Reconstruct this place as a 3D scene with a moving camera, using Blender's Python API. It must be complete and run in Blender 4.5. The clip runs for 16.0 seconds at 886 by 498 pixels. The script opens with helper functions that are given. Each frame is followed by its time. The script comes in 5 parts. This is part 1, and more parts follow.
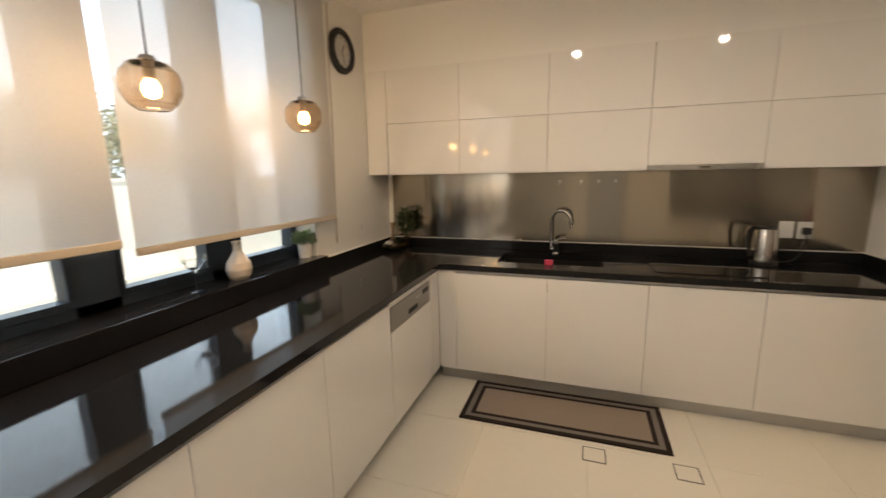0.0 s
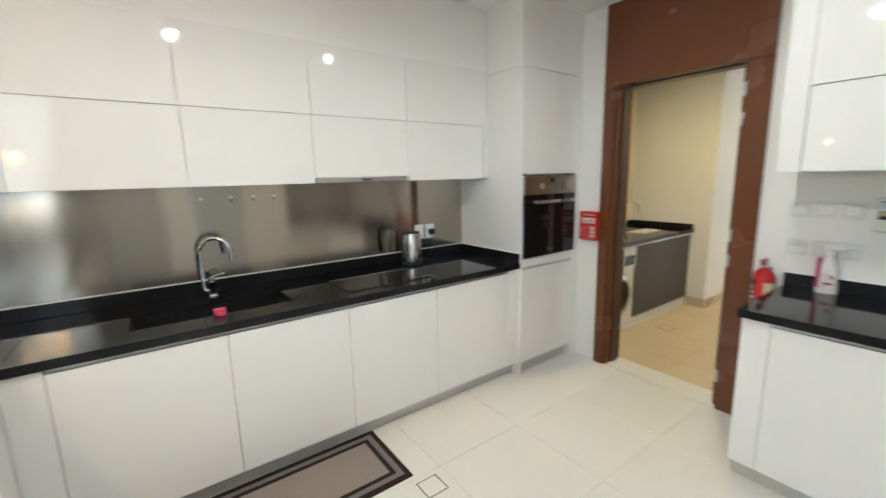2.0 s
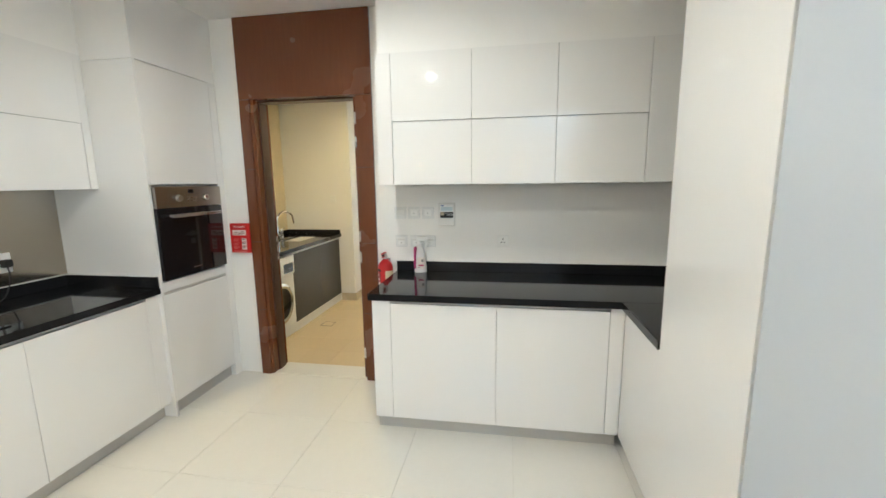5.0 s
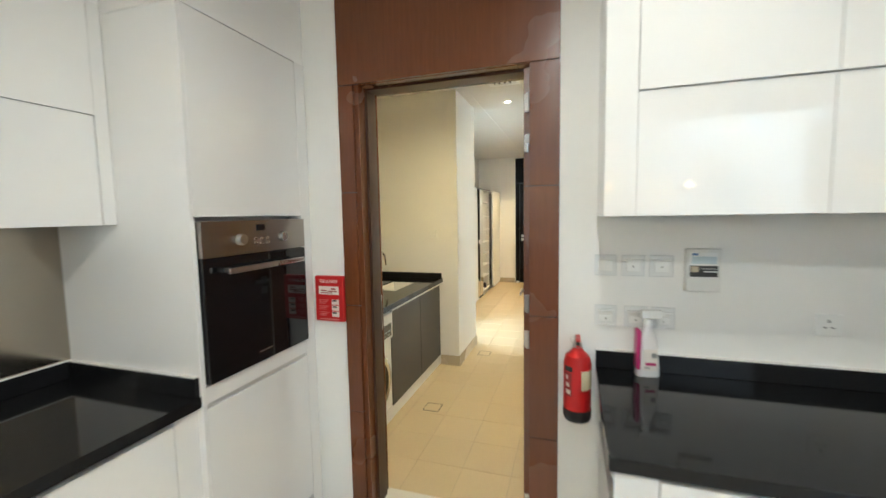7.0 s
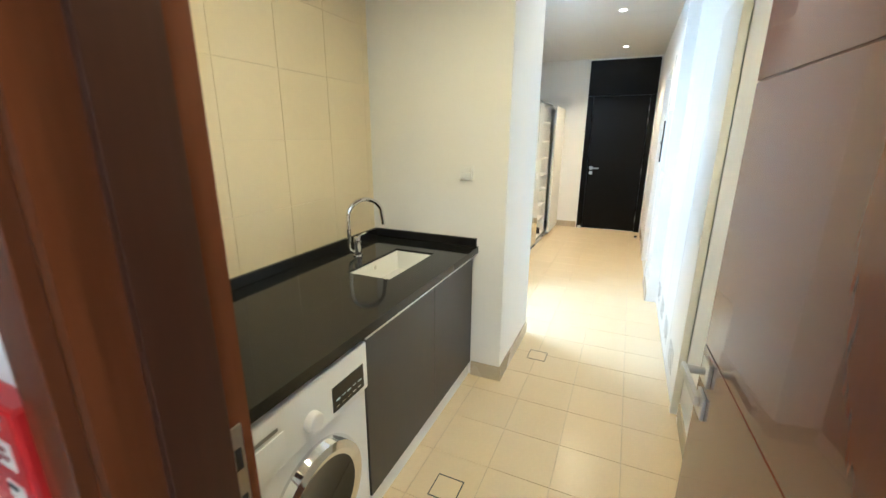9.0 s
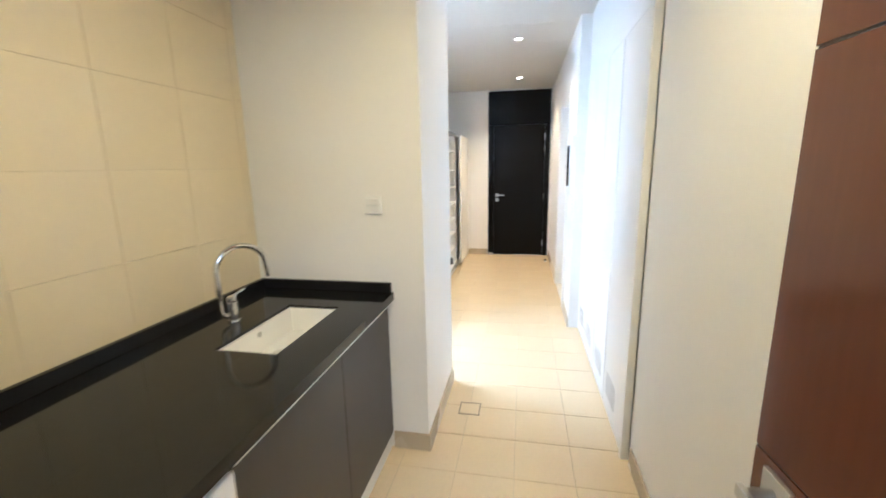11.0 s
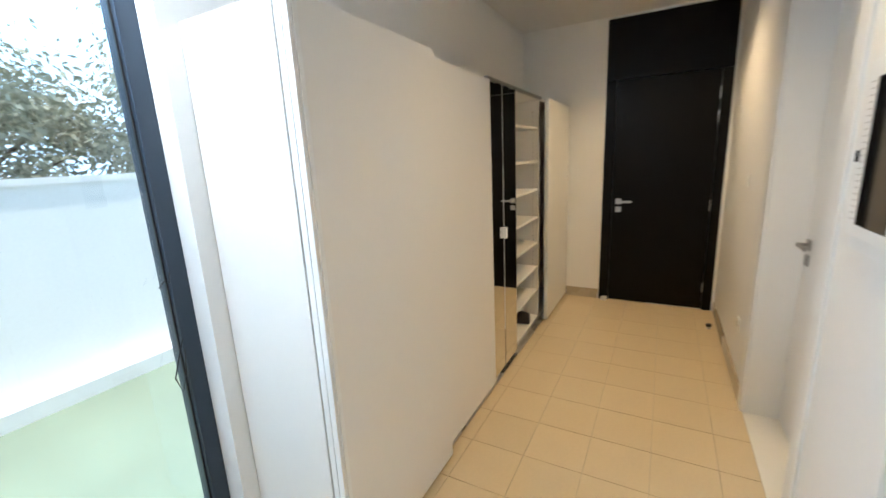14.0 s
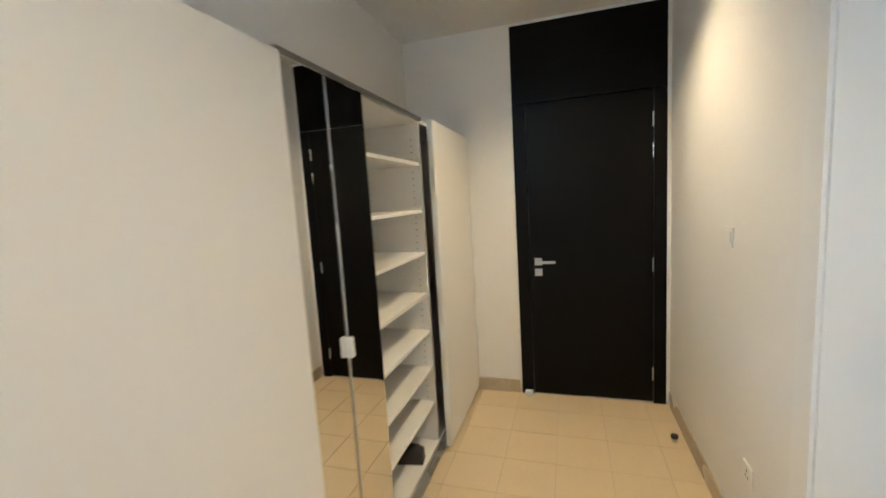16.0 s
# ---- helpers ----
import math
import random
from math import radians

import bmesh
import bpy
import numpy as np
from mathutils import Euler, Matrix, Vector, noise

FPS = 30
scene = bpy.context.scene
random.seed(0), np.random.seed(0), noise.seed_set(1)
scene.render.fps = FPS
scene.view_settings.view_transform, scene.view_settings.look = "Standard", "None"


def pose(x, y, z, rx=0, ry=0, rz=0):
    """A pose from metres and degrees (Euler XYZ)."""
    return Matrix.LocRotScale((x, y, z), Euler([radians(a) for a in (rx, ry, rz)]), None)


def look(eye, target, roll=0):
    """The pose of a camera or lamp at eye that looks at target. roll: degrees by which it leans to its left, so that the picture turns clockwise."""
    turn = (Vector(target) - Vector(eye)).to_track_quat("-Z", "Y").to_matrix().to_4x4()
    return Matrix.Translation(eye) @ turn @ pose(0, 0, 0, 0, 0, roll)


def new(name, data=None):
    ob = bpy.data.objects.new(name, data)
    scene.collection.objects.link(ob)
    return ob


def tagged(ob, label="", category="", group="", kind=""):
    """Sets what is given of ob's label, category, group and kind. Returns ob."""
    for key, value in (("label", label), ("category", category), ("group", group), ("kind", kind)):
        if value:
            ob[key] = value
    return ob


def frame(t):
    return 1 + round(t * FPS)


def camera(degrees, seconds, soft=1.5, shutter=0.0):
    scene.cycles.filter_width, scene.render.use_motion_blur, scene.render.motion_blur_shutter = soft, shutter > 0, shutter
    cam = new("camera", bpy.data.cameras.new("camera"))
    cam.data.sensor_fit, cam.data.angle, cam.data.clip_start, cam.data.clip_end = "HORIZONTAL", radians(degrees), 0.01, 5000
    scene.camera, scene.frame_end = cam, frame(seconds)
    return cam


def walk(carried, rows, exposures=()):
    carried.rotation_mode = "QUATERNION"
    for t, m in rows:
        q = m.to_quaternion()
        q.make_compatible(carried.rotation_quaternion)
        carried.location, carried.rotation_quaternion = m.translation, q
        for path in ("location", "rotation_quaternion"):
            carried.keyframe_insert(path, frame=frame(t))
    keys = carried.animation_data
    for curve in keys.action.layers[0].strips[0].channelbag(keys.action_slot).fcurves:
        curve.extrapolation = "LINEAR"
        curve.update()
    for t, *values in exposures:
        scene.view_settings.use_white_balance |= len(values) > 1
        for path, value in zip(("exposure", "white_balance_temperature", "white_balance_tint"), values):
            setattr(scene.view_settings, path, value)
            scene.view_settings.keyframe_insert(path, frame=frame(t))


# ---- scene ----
cam = camera(95.0, 16.0, shutter=0.4)
PATH = [
    (0, (0.097, 0.469, 1.526), (-0.543, 2.329, 1.164), -1.0),
    (0.5, (-0.008, 0.55, 1.547), (-0.243, 2.506, 1.206), -1.4),
    (1, (-0.075, 0.75, 1.527), (0.075, 2.719, 1.209), -1.3),
    (1.5, (-0.131, 0.956, 1.548), (0.502, 2.826, 1.228), -1.1),
    (2, (-0.333, 1.068, 1.55), (0.819, 2.665, 1.199), -1.4),
    (2.5, (-0.449, 1.089, 1.551), (1.138, 2.257, 1.205), -1.9),
    (3, (-0.413, 0.978, 1.582), (1.412, 1.714, 1.22), -1.8),
    (3.5, (-0.412, 0.913, 1.603), (1.526, 1.258, 1.25), -1.5),
    (3.7, (-0.402, 0.881, 1.605), (1.556, 1.115, 1.271), -1.1),
    (5.8, (-0.215, 1.087, 1.513), (1.676, 1.67, 1.218), 0.5),
    (6, (-0.059, 1.199, 1.518), (1.792, 1.9, 1.23), -0.5),
    (6.5, (0.343, 1.565, 1.519), (2.189, 2.288, 1.256), -0.7),
    (7, (0.77, 1.847, 1.549), (2.668, 2.454, 1.377), -1.0),
    (7.5, (1.287, 2.035, 1.551), (3.152, 2.731, 1.359), -1.3),
    (8, (1.743, 2.261, 1.543), (3.604, 2.949, 1.294), -0.2),
    (8.2, (1.914, 2.297, 1.573), (3.758, 2.999, 1.245), 0.2),
    (10.3, (2.566, 2.32, 1.536), (4.283, 3.144, 0.925), -0.1),
    (10.5, (2.586, 2.374, 1.545), (4.367, 3.112, 1.014), -0.1),
    (11, (2.742, 2.457, 1.526), (4.665, 2.838, 1.131), -1.1),
    (11.5, (3.086, 2.464, 1.511), (5.051, 2.666, 1.203), -1.7),
    (12, (3.525, 2.49, 1.524), (5.488, 2.723, 1.217), -2.3),
    (12.5, (4.021, 2.53, 1.526), (5.98, 2.765, 1.204), -2.6),
    (13, (4.525, 2.484, 1.514), (6.453, 2.911, 1.196), -2.8),
    (13.5, (5.002, 2.532, 1.517), (6.857, 3.199, 1.178), -2.6),
    (14, (5.385, 2.501, 1.554), (7.095, 3.44, 1.114), -2.8),
    (14.5, (5.657, 2.449, 1.495), (7.216, 3.576, 0.946), -3.1),
    (15, (5.917, 2.478, 1.536), (7.601, 3.475, 1.121), -3.2),
    (15.5, (6.289, 2.613, 1.568), (8.1, 3.397, 1.243), -3.8),
    (16, (6.729, 2.667, 1.541), (8.623, 3.263, 1.301), -3.5),
]
EXPOSURES = [
    (0.0, 0.5, 8300, 16),
    (0.5, 0.6, 8000, 13),
    (1.0, 0.86, 7100, 9),
    (1.5, 1.0, 6700, 6),
    (2.0, 1.22, 5850, 4),
    (3.5, 1.36, 6000, 5),
    (6.5, 1.36, 5900, 2),
    (7.5, 1.46, 5950, 2),
    (8.0, 1.6, 5500, 0),
    (10.5, 1.62, 4950, 10),
    (11.5, 1.5, 5300, 11),
    (12.5, 1.03, 5600, 10),
    (13.0, 0.93, 5600, 9),
    (13.5, 0.68, 5650, 9),
    (14.0, 0.58, 6000, 10),
    (14.5, 0.46, 6200, 10),
    (15.0, 0.38, 7500, 12),
    (15.5, 0.58, 6400, 9),
    (16.0, 0.84, 5450, 7),
]
walk(cam, [(t, look(eye, target, roll)) for t, eye, target, roll in PATH], EXPOSURES)

# ---- world, sun and lamps ----
world = bpy.data.worlds.new("world")
scene.world = world
world.use_nodes = True
wn = world.node_tree
sky = wn.nodes.new("ShaderNodeTexSky")
sky.sky_type, sky.sun_disc = "NISHITA", False
SUN_DIR = Vector((0.30, -0.11, 0.94)).normalized()
sky.sun_elevation = math.asin(SUN_DIR.z)
sky.sun_rotation = math.atan2(SUN_DIR.x, SUN_DIR.y)
wn.links.new(sky.outputs[0], wn.nodes["Background"].inputs[0])
wn.nodes["Background"].inputs[1].default_value = 0.15
sun = new("sun", bpy.data.lights.new("sun", "SUN"))
sun.data.energy, sun.data.angle, sun.data.color = 3.6, radians(0.5), (1, 0.95, 0.88)
sun.matrix_world = look(SUN_DIR * 20, (0, 0, 0))


def area_lamp(name, place, target, w, h, power, color):
    ob = new(name, bpy.data.lights.new(name, "AREA"))
    ob.data.shape, ob.data.size, ob.data.size_y = "RECTANGLE", w, h
    ob.data.energy, ob.data.color = power, color
    ob.matrix_world = look(place, target)
    return ob


# area lamps added out of view, in place of daylight from kitchen window and garden door
area_lamp("window_daylight", (-1.49, -0.1, 1.85), (0.6, 0.3, 1.4), 2.3, 1.35, 12, (0.86, 0.93, 1.0))
area_lamp("garden_door_daylight", (5.475, 3.90, 1.60), (4.9, 2.0, 0.9), 0.10, 1.5, 4, (0.80, 0.90, 1.0))
area_lamp("garden_door_sky", (5.79, 3.875, 2.46), (5.5, 3.0, 0.0), 0.64, 0.10, 21, (0.80, 0.90, 1.0))
KITCHEN_SPOTS = [(-0.02, 1.81), (1.28, 1.81)]
UTILITY_SPOTS = [(3.46, 2.52)]
CORRIDOR_SPOTS = [(5.29, 2.53), (7.12, 2.53), (8.95, 2.53)]


def spot_lamp(x, y, z, power, color, wide=168, blend=0.8):
    ob = new("downlight_beam", bpy.data.lights.new("downlight_beam", "SPOT"))
    ob.data.energy, ob.data.color, ob.data.spot_size, ob.data.spot_blend, ob.data.shadow_soft_size = power, color, radians(wide), blend, 0.035
    ob.matrix_world = look((x, y, z), (x, y + 0.001, 0))


KCEIL, CCEIL = 2.74, 2.745
for x, y in KITCHEN_SPOTS:
    spot_lamp(x, y, KCEIL - 0.02, 28 if x < 1 else 14, (1, 0.94, 0.85), 176, 0.55)
for x, y in UTILITY_SPOTS:
    spot_lamp(x, y, CCEIL - 0.02, 33, (1, 0.76, 0.38))
for x, y in CORRIDOR_SPOTS:
    spot_lamp(x, y, CCEIL - 0.02, 7 if x < 6 else 34 if x < 8 else 62, (1, 0.72, 0.39), 124, 1.0)

for y in (2.243, 1.475, 0.705):
    bulb = new("pendant_light", bpy.data.lights.new("pendant_light", "POINT"))
    bulb.data.energy, bulb.data.color, bulb.data.shadow_soft_size = 2.8, (1, 0.74, 0.46), 0.016
    bulb.location = (-1.235, y, 1.823)


# ---- materials ----
def material(name, color, rough=0.5, metal=0.0, grain=0.0, scale=40.0, bump=0.0, bump_scale=200.0, coat=0.0, stretch=(1, 1, 1), blotch=0.03, spec=0.5, rand=0.0):
    """A surface with grain and blotches at two scales, an uneven gloss and a fine relief."""
    m = bpy.data.materials.new(name)
    m.use_nodes = True
    nt = m.node_tree
    p = nt.nodes["Principled BSDF"]
    co = nt.nodes.new("ShaderNodeTexCoord")
    mp = nt.nodes.new("ShaderNodeMapping")
    mp.inputs["Scale"].default_value = stretch
    nt.links.new(co.outputs["Object"], mp.inputs[0])
    fine, wide = nt.nodes.new("ShaderNodeTexNoise"), nt.nodes.new("ShaderNodeTexNoise")
    fine.inputs["Scale"].default_value, fine.inputs["Detail"].default_value = scale, 5
    wide.inputs["Scale"].default_value, wide.inputs["Detail"].default_value = 2.3, 3
    nt.links.new(mp.outputs[0], fine.inputs["Vector"])
    nt.links.new(co.outputs["Object"], wide.inputs["Vector"])
    sum_ = nt.nodes.new("ShaderNodeMath")
    sum_.operation = "MULTIPLY_ADD"
    nt.links.new(fine.outputs[0], sum_.inputs[0])
    sum_.inputs[1].default_value = grain
    w2 = nt.nodes.new("ShaderNodeMath")
    w2.operation = "MULTIPLY_ADD"
    nt.links.new(wide.outputs[0], w2.inputs[0])
    w2.inputs[1].default_value, w2.inputs[2].default_value = blotch, 1 - grain / 2 - blotch / 2
    nt.links.new(w2.outputs[0], sum_.inputs[2])
    value = sum_.outputs[0]
    if rand:
        info = nt.nodes.new("ShaderNodeObjectInfo")
        w3 = nt.nodes.new("ShaderNodeMath")
        w3.operation = "MULTIPLY_ADD"
        nt.links.new(info.outputs["Random"], w3.inputs[0])
        w3.inputs[1].default_value = rand
        nt.links.new(value, w3.inputs[2])
        value = w3.outputs[0]
    mul = nt.nodes.new("ShaderNodeVectorMath")
    mul.operation = "SCALE"
    mul.inputs[0].default_value = color
    nt.links.new(value, mul.inputs["Scale"])
    nt.links.new(mul.outputs[0], p.inputs["Base Color"])
    rr = nt.nodes.new("ShaderNodeMath")
    rr.operation = "MULTIPLY_ADD"
    nt.links.new(wide.outputs[0], rr.inputs[0])
    rr.inputs[1].default_value, rr.inputs[2].default_value = rough * 0.4, rough * 0.8
    nt.links.new(rr.outputs[0], p.inputs["Roughness"])
    p.inputs["Metallic"].default_value = metal
    p.inputs["Specular IOR Level"].default_value = spec
    p.inputs["Coat Weight"].default_value = coat
    p.inputs["Coat Roughness"].default_value = 0.03
    if bump:
        bn = nt.nodes.new("ShaderNodeTexNoise")
        bn.inputs["Scale"].default_value, bn.inputs["Detail"].default_value = bump_scale, 3
        nt.links.new(mp.outputs[0], bn.inputs["Vector"])
        bp = nt.nodes.new("ShaderNodeBump")
        bp.inputs["Strength"].default_value, bp.inputs["Distance"].default_value = bump, 0.002
        nt.links.new(bn.outputs[0], bp.inputs["Height"])
        nt.links.new(bp.outputs[0], p.inputs["Normal"])
    return m


def glass(name, color=(1, 1, 1), rough=0.0, ior=1.45):
    m = bpy.data.materials.new(name)
    m.use_nodes = True
    p = m.node_tree.nodes["Principled BSDF"]
    p.inputs["Base Color"].default_value = (*color, 1)
    p.inputs["Transmission Weight"].default_value, p.inputs["Roughness"].default_value, p.inputs["IOR"].default_value = 1, rough, ior
    return m


def glow(name, color, strength):
    m = bpy.data.materials.new(name)
    m.use_nodes = True
    p = m.node_tree.nodes["Principled BSDF"]
    p.inputs["Emission Color"].default_value, p.inputs["Emission Strength"].default_value = (*color, 1), strength
    return m


WALL = material("painted_wall", (0.80, 0.79, 0.765), 0.55, grain=0.03, bump=0.12, bump_scale=350)
CEIL = material("ceiling_paint", (0.82, 0.81, 0.79), 0.6, grain=0.02, bump=0.05)
METAL_CEIL = material("ceiling_panel_paint", (0.66, 0.635, 0.585), 0.32, grain=0.02, blotch=0.03)
GLOSS = material("white_lacquer", (0.82, 0.81, 0.795), 0.04, grain=0.01, blotch=0.015, coat=0.25)
CARCASS = material("white_melamine", (0.76, 0.755, 0.74), 0.4, grain=0.02)
KICK = material("grey_plinth", (0.55, 0.54, 0.52), 0.35, metal=0.3, grain=0.03)
GRANITE = material("black_granite", (0.012, 0.012, 0.013), 0.07, grain=0.9, scale=420, blotch=0.2, spec=0.28)
STEEL = material("brushed_steel", (0.43, 0.385, 0.32), 0.12, metal=1.0, grain=0.22, scale=30, stretch=(1, 1, 60))
steel_bsdf = STEEL.node_tree.nodes["Principled BSDF"]
tangent = STEEL.node_tree.nodes.new("ShaderNodeTangent")
tangent.direction_type, tangent.axis = "RADIAL", "Z"
STEEL.node_tree.links.new(tangent.outputs[0], steel_bsdf.inputs["Tangent"])
steel_bsdf.inputs["Anisotropic"].default_value, steel_bsdf.inputs["Anisotropic Rotation"].default_value = 0.9, 0.25
CHROME = material("chrome", (0.75, 0.75, 0.75), 0.08, metal=1.0)
SATIN = material("satin_steel", (0.62, 0.61, 0.59), 0.28, metal=1.0, grain=0.05)
BLACK_GLASS = material("black_glass", (0.008, 0.008, 0.009), 0.04, blotch=0.1)
BROWN_WOOD = material("reddish_brown_veneer", (0.135, 0.041, 0.014), 0.26, grain=0.38, scale=14, stretch=(6, 6, 0.5), bump=0.08, blotch=0.25, coat=0.2)
DARK_WOOD = material("near_black_veneer", (0.0024, 0.002, 0.0019), 0.34, grain=0.5, scale=16, stretch=(6, 6, 0.5), bump=0.06, blotch=0.1, spec=0.14)
DARK_LAM = material("dark_brown_laminate", (0.046, 0.040, 0.035), 0.42, grain=0.3, scale=16, stretch=(6, 6, 0.5), blotch=0.2)
TILE_W = material("cream_porcelain", (0.80, 0.775, 0.715), 0.10, grain=0.04, scale=25, blotch=0.05, rand=0.02)
TILE_B = material("beige_floor_tile", (0.67, 0.54, 0.345), 0.24, grain=0.08, scale=60, blotch=0.08, rand=0.04)
TILE_WALL = material("beige_wall_tile", (0.70, 0.605, 0.42), 0.30, grain=0.05, scale=30, blotch=0.06, rand=0.03)
GROUT = material("grout", (0.55, 0.46, 0.32), 0.8, grain=0.15)
SKIRT = material("beige_skirting_tile", (0.47, 0.40, 0.29), 0.28, grain=0.06, blotch=0.08)
WHITE_PLASTIC = material("white_plastic", (0.80, 0.80, 0.78), 0.3)
RED = material("red_paint", (0.50, 0.012, 0.014), 0.3, blotch=0.1)
RUBBER = material("black_rubber", (0.015, 0.015, 0.015), 0.6)
FRAME = material("dark_aluminium", (0.035, 0.05, 0.07), 0.35, metal=0.4)


GROUT_W = material("pale_grout", (0.72, 0.69, 0.62), 0.8, grain=0.1)
SAND = material("dry_ground", (0.24, 0.20, 0.15), 0.9, grain=0.5, scale=3)
# darkened copy of the brown veneer: groove and recess shade put into its colour
BROWN_SHADE = material("shadow_brown_veneer", (0.05, 0.018, 0.009), 0.35, grain=0.4, scale=14, stretch=(6, 6, 0.5))
BROWN_SATIN = material("satin_brown_veneer", (0.13, 0.045, 0.021), 0.24, grain=0.2, scale=14, stretch=(6, 6, 0.5), blotch=0.06, coat=0.5)
SEMI_WHITE = material("satin_white_paint", (0.80, 0.80, 0.785), 0.3, grain=0.02)
MELAMINE = material("off_white_melamine", (0.78, 0.76, 0.72), 0.38, grain=0.02)
PALE_ALU = material("pale_aluminium", (0.74, 0.73, 0.70), 0.35, metal=0.35, grain=0.03)
SEALANT = material("white_sealant", (0.78, 0.77, 0.74), 0.5)
COVER = material("clear_acrylic_cover", (0.77, 0.775, 0.765), 0.12, coat=0.5)
TAN = material("tan_plastic", (0.44, 0.36, 0.25), 0.45)
LABEL_CREAM = material("yellowed_cream_label", (0.66, 0.60, 0.40), 0.45, grain=0.06)
BEAD = material("beige_bead_chain", (0.42, 0.36, 0.29), 0.5)
SATIN_DARK = material("dark_satin_steel", (0.30, 0.29, 0.28), 0.35, metal=0.9, grain=0.05)
SATIN_WARM = material("warm_brushed_steel", (0.38, 0.345, 0.31), 0.3, metal=1.0, grain=0.1, scale=30, stretch=(1, 1, 40))
KETTLE_STEEL = material("kettle_steel", (0.60, 0.58, 0.55), 0.2, metal=1.0, grain=0.08, scale=30, stretch=(1, 1, 40))
BLACK_SINK = material("black_composite", (0.012, 0.011, 0.011), 0.5, grain=0.5, scale=300, spec=0.2)
TILE_GROUT = material("wall_grout", (0.69, 0.61, 0.455), 0.8, grain=0.1)
CERAMIC = material("white_ceramic", (0.82, 0.81, 0.78), 0.12, coat=0.3)
MIRROR = material("mirror", (0.88, 0.88, 0.87), 0.012, metal=1.0, blotch=0.0)
VENT_DARK = material("dark_slot", (0.06, 0.06, 0.06), 0.7)
DARK_LEATHER = material("dark_leather", (0.022, 0.015, 0.012), 0.5, grain=0.4, scale=80, bump=0.3)
FRIDGE = material("pale_grey_enamel", (0.56, 0.60, 0.66), 0.34, grain=0.02)
DIAL = material("pale_dial", (0.55, 0.53, 0.50), 0.4)
THERMO = material("off_white_plastic", (0.70, 0.69, 0.66), 0.35)
LCD = material("grey_display", (0.55, 0.64, 0.68), 0.2)
LCD_BLUE = material("blue_print", (0.05, 0.14, 0.35), 0.4)
PRINT = material("cream_print", (0.74, 0.68, 0.62), 0.45, grain=0.05)
PINK_PRINT = material("pale_red_print", (0.66, 0.22, 0.20), 0.45)
RED_DARK = material("dark_red_print", (0.25, 0.02, 0.02), 0.45)
MAGENTA = material("magenta_plastic", (0.42, 0.015, 0.12), 0.3)
PINK = material("pink_silicone", (0.62, 0.06, 0.13), 0.45)
MILK_PLASTIC = material("milky_plastic", (0.72, 0.70, 0.69), 0.3)
VASE = material("marbled_glaze", (0.66, 0.58, 0.50), 0.25, grain=0.35, scale=9, blotch=0.3)
LEAF = material("leaf_green", (0.045, 0.085, 0.028), 0.45, grain=0.4, scale=60)
LEAF_SOFT = material("grey_green_leaf", (0.30, 0.42, 0.24), 0.5, grain=0.4, scale=60)
TREE_LEAF = material("tree_leaf", (0.34, 0.34, 0.23), 0.6, grain=0.6, scale=3)
BARK = material("bark", (0.12, 0.09, 0.06), 0.85, grain=0.5, scale=20, bump=0.6)
GRASS = material("lawn_green", (0.235, 0.285, 0.20), 0.85, grain=0.6, scale=90, bump=0.8, blotch=0.45)
PAVING = material("pale_paving", (0.42, 0.40, 0.36), 0.8, grain=0.2)
GARDEN_WALL = material("white_render", (0.80, 0.785, 0.755), 0.8, grain=0.08, bump=0.3, blotch=0.08)
MAT_DARK = material("dark_brown_pile", (0.032, 0.024, 0.022), 0.9, grain=0.5, scale=260, bump=0.6, spec=0.1)
MAT_GREY = material("grey_pile", (0.20, 0.18, 0.17), 0.9, grain=0.4, scale=260, bump=0.6, spec=0.1)
MAT_TAUPE = material("taupe_pile", (0.30, 0.25, 0.22), 0.9, grain=0.4, scale=260, bump=0.6, spec=0.1)
BLIND_BAR = material("beige_fabric_bar", (0.50, 0.44, 0.37), 0.8, grain=0.1, scale=300)
PANE = glass("window_glass", (0.98, 1.0, 0.99))
CLEAR_GLASS = glass("clear_glass", (0.98, 0.99, 1.0))
SMOKE = glass("smoked_amber_glass", (0.86, 0.72, 0.58), 0.02)
SKY_GLOW = glow("hazy_sky", (0.40, 0.67, 1.0), 1.9)
BULB = glow("bulb_glow", (1.0, 0.66, 0.30), 28.0)
SPOT_LENS = glow("spot_glow", (1.0, 0.88, 0.70), 9.0)


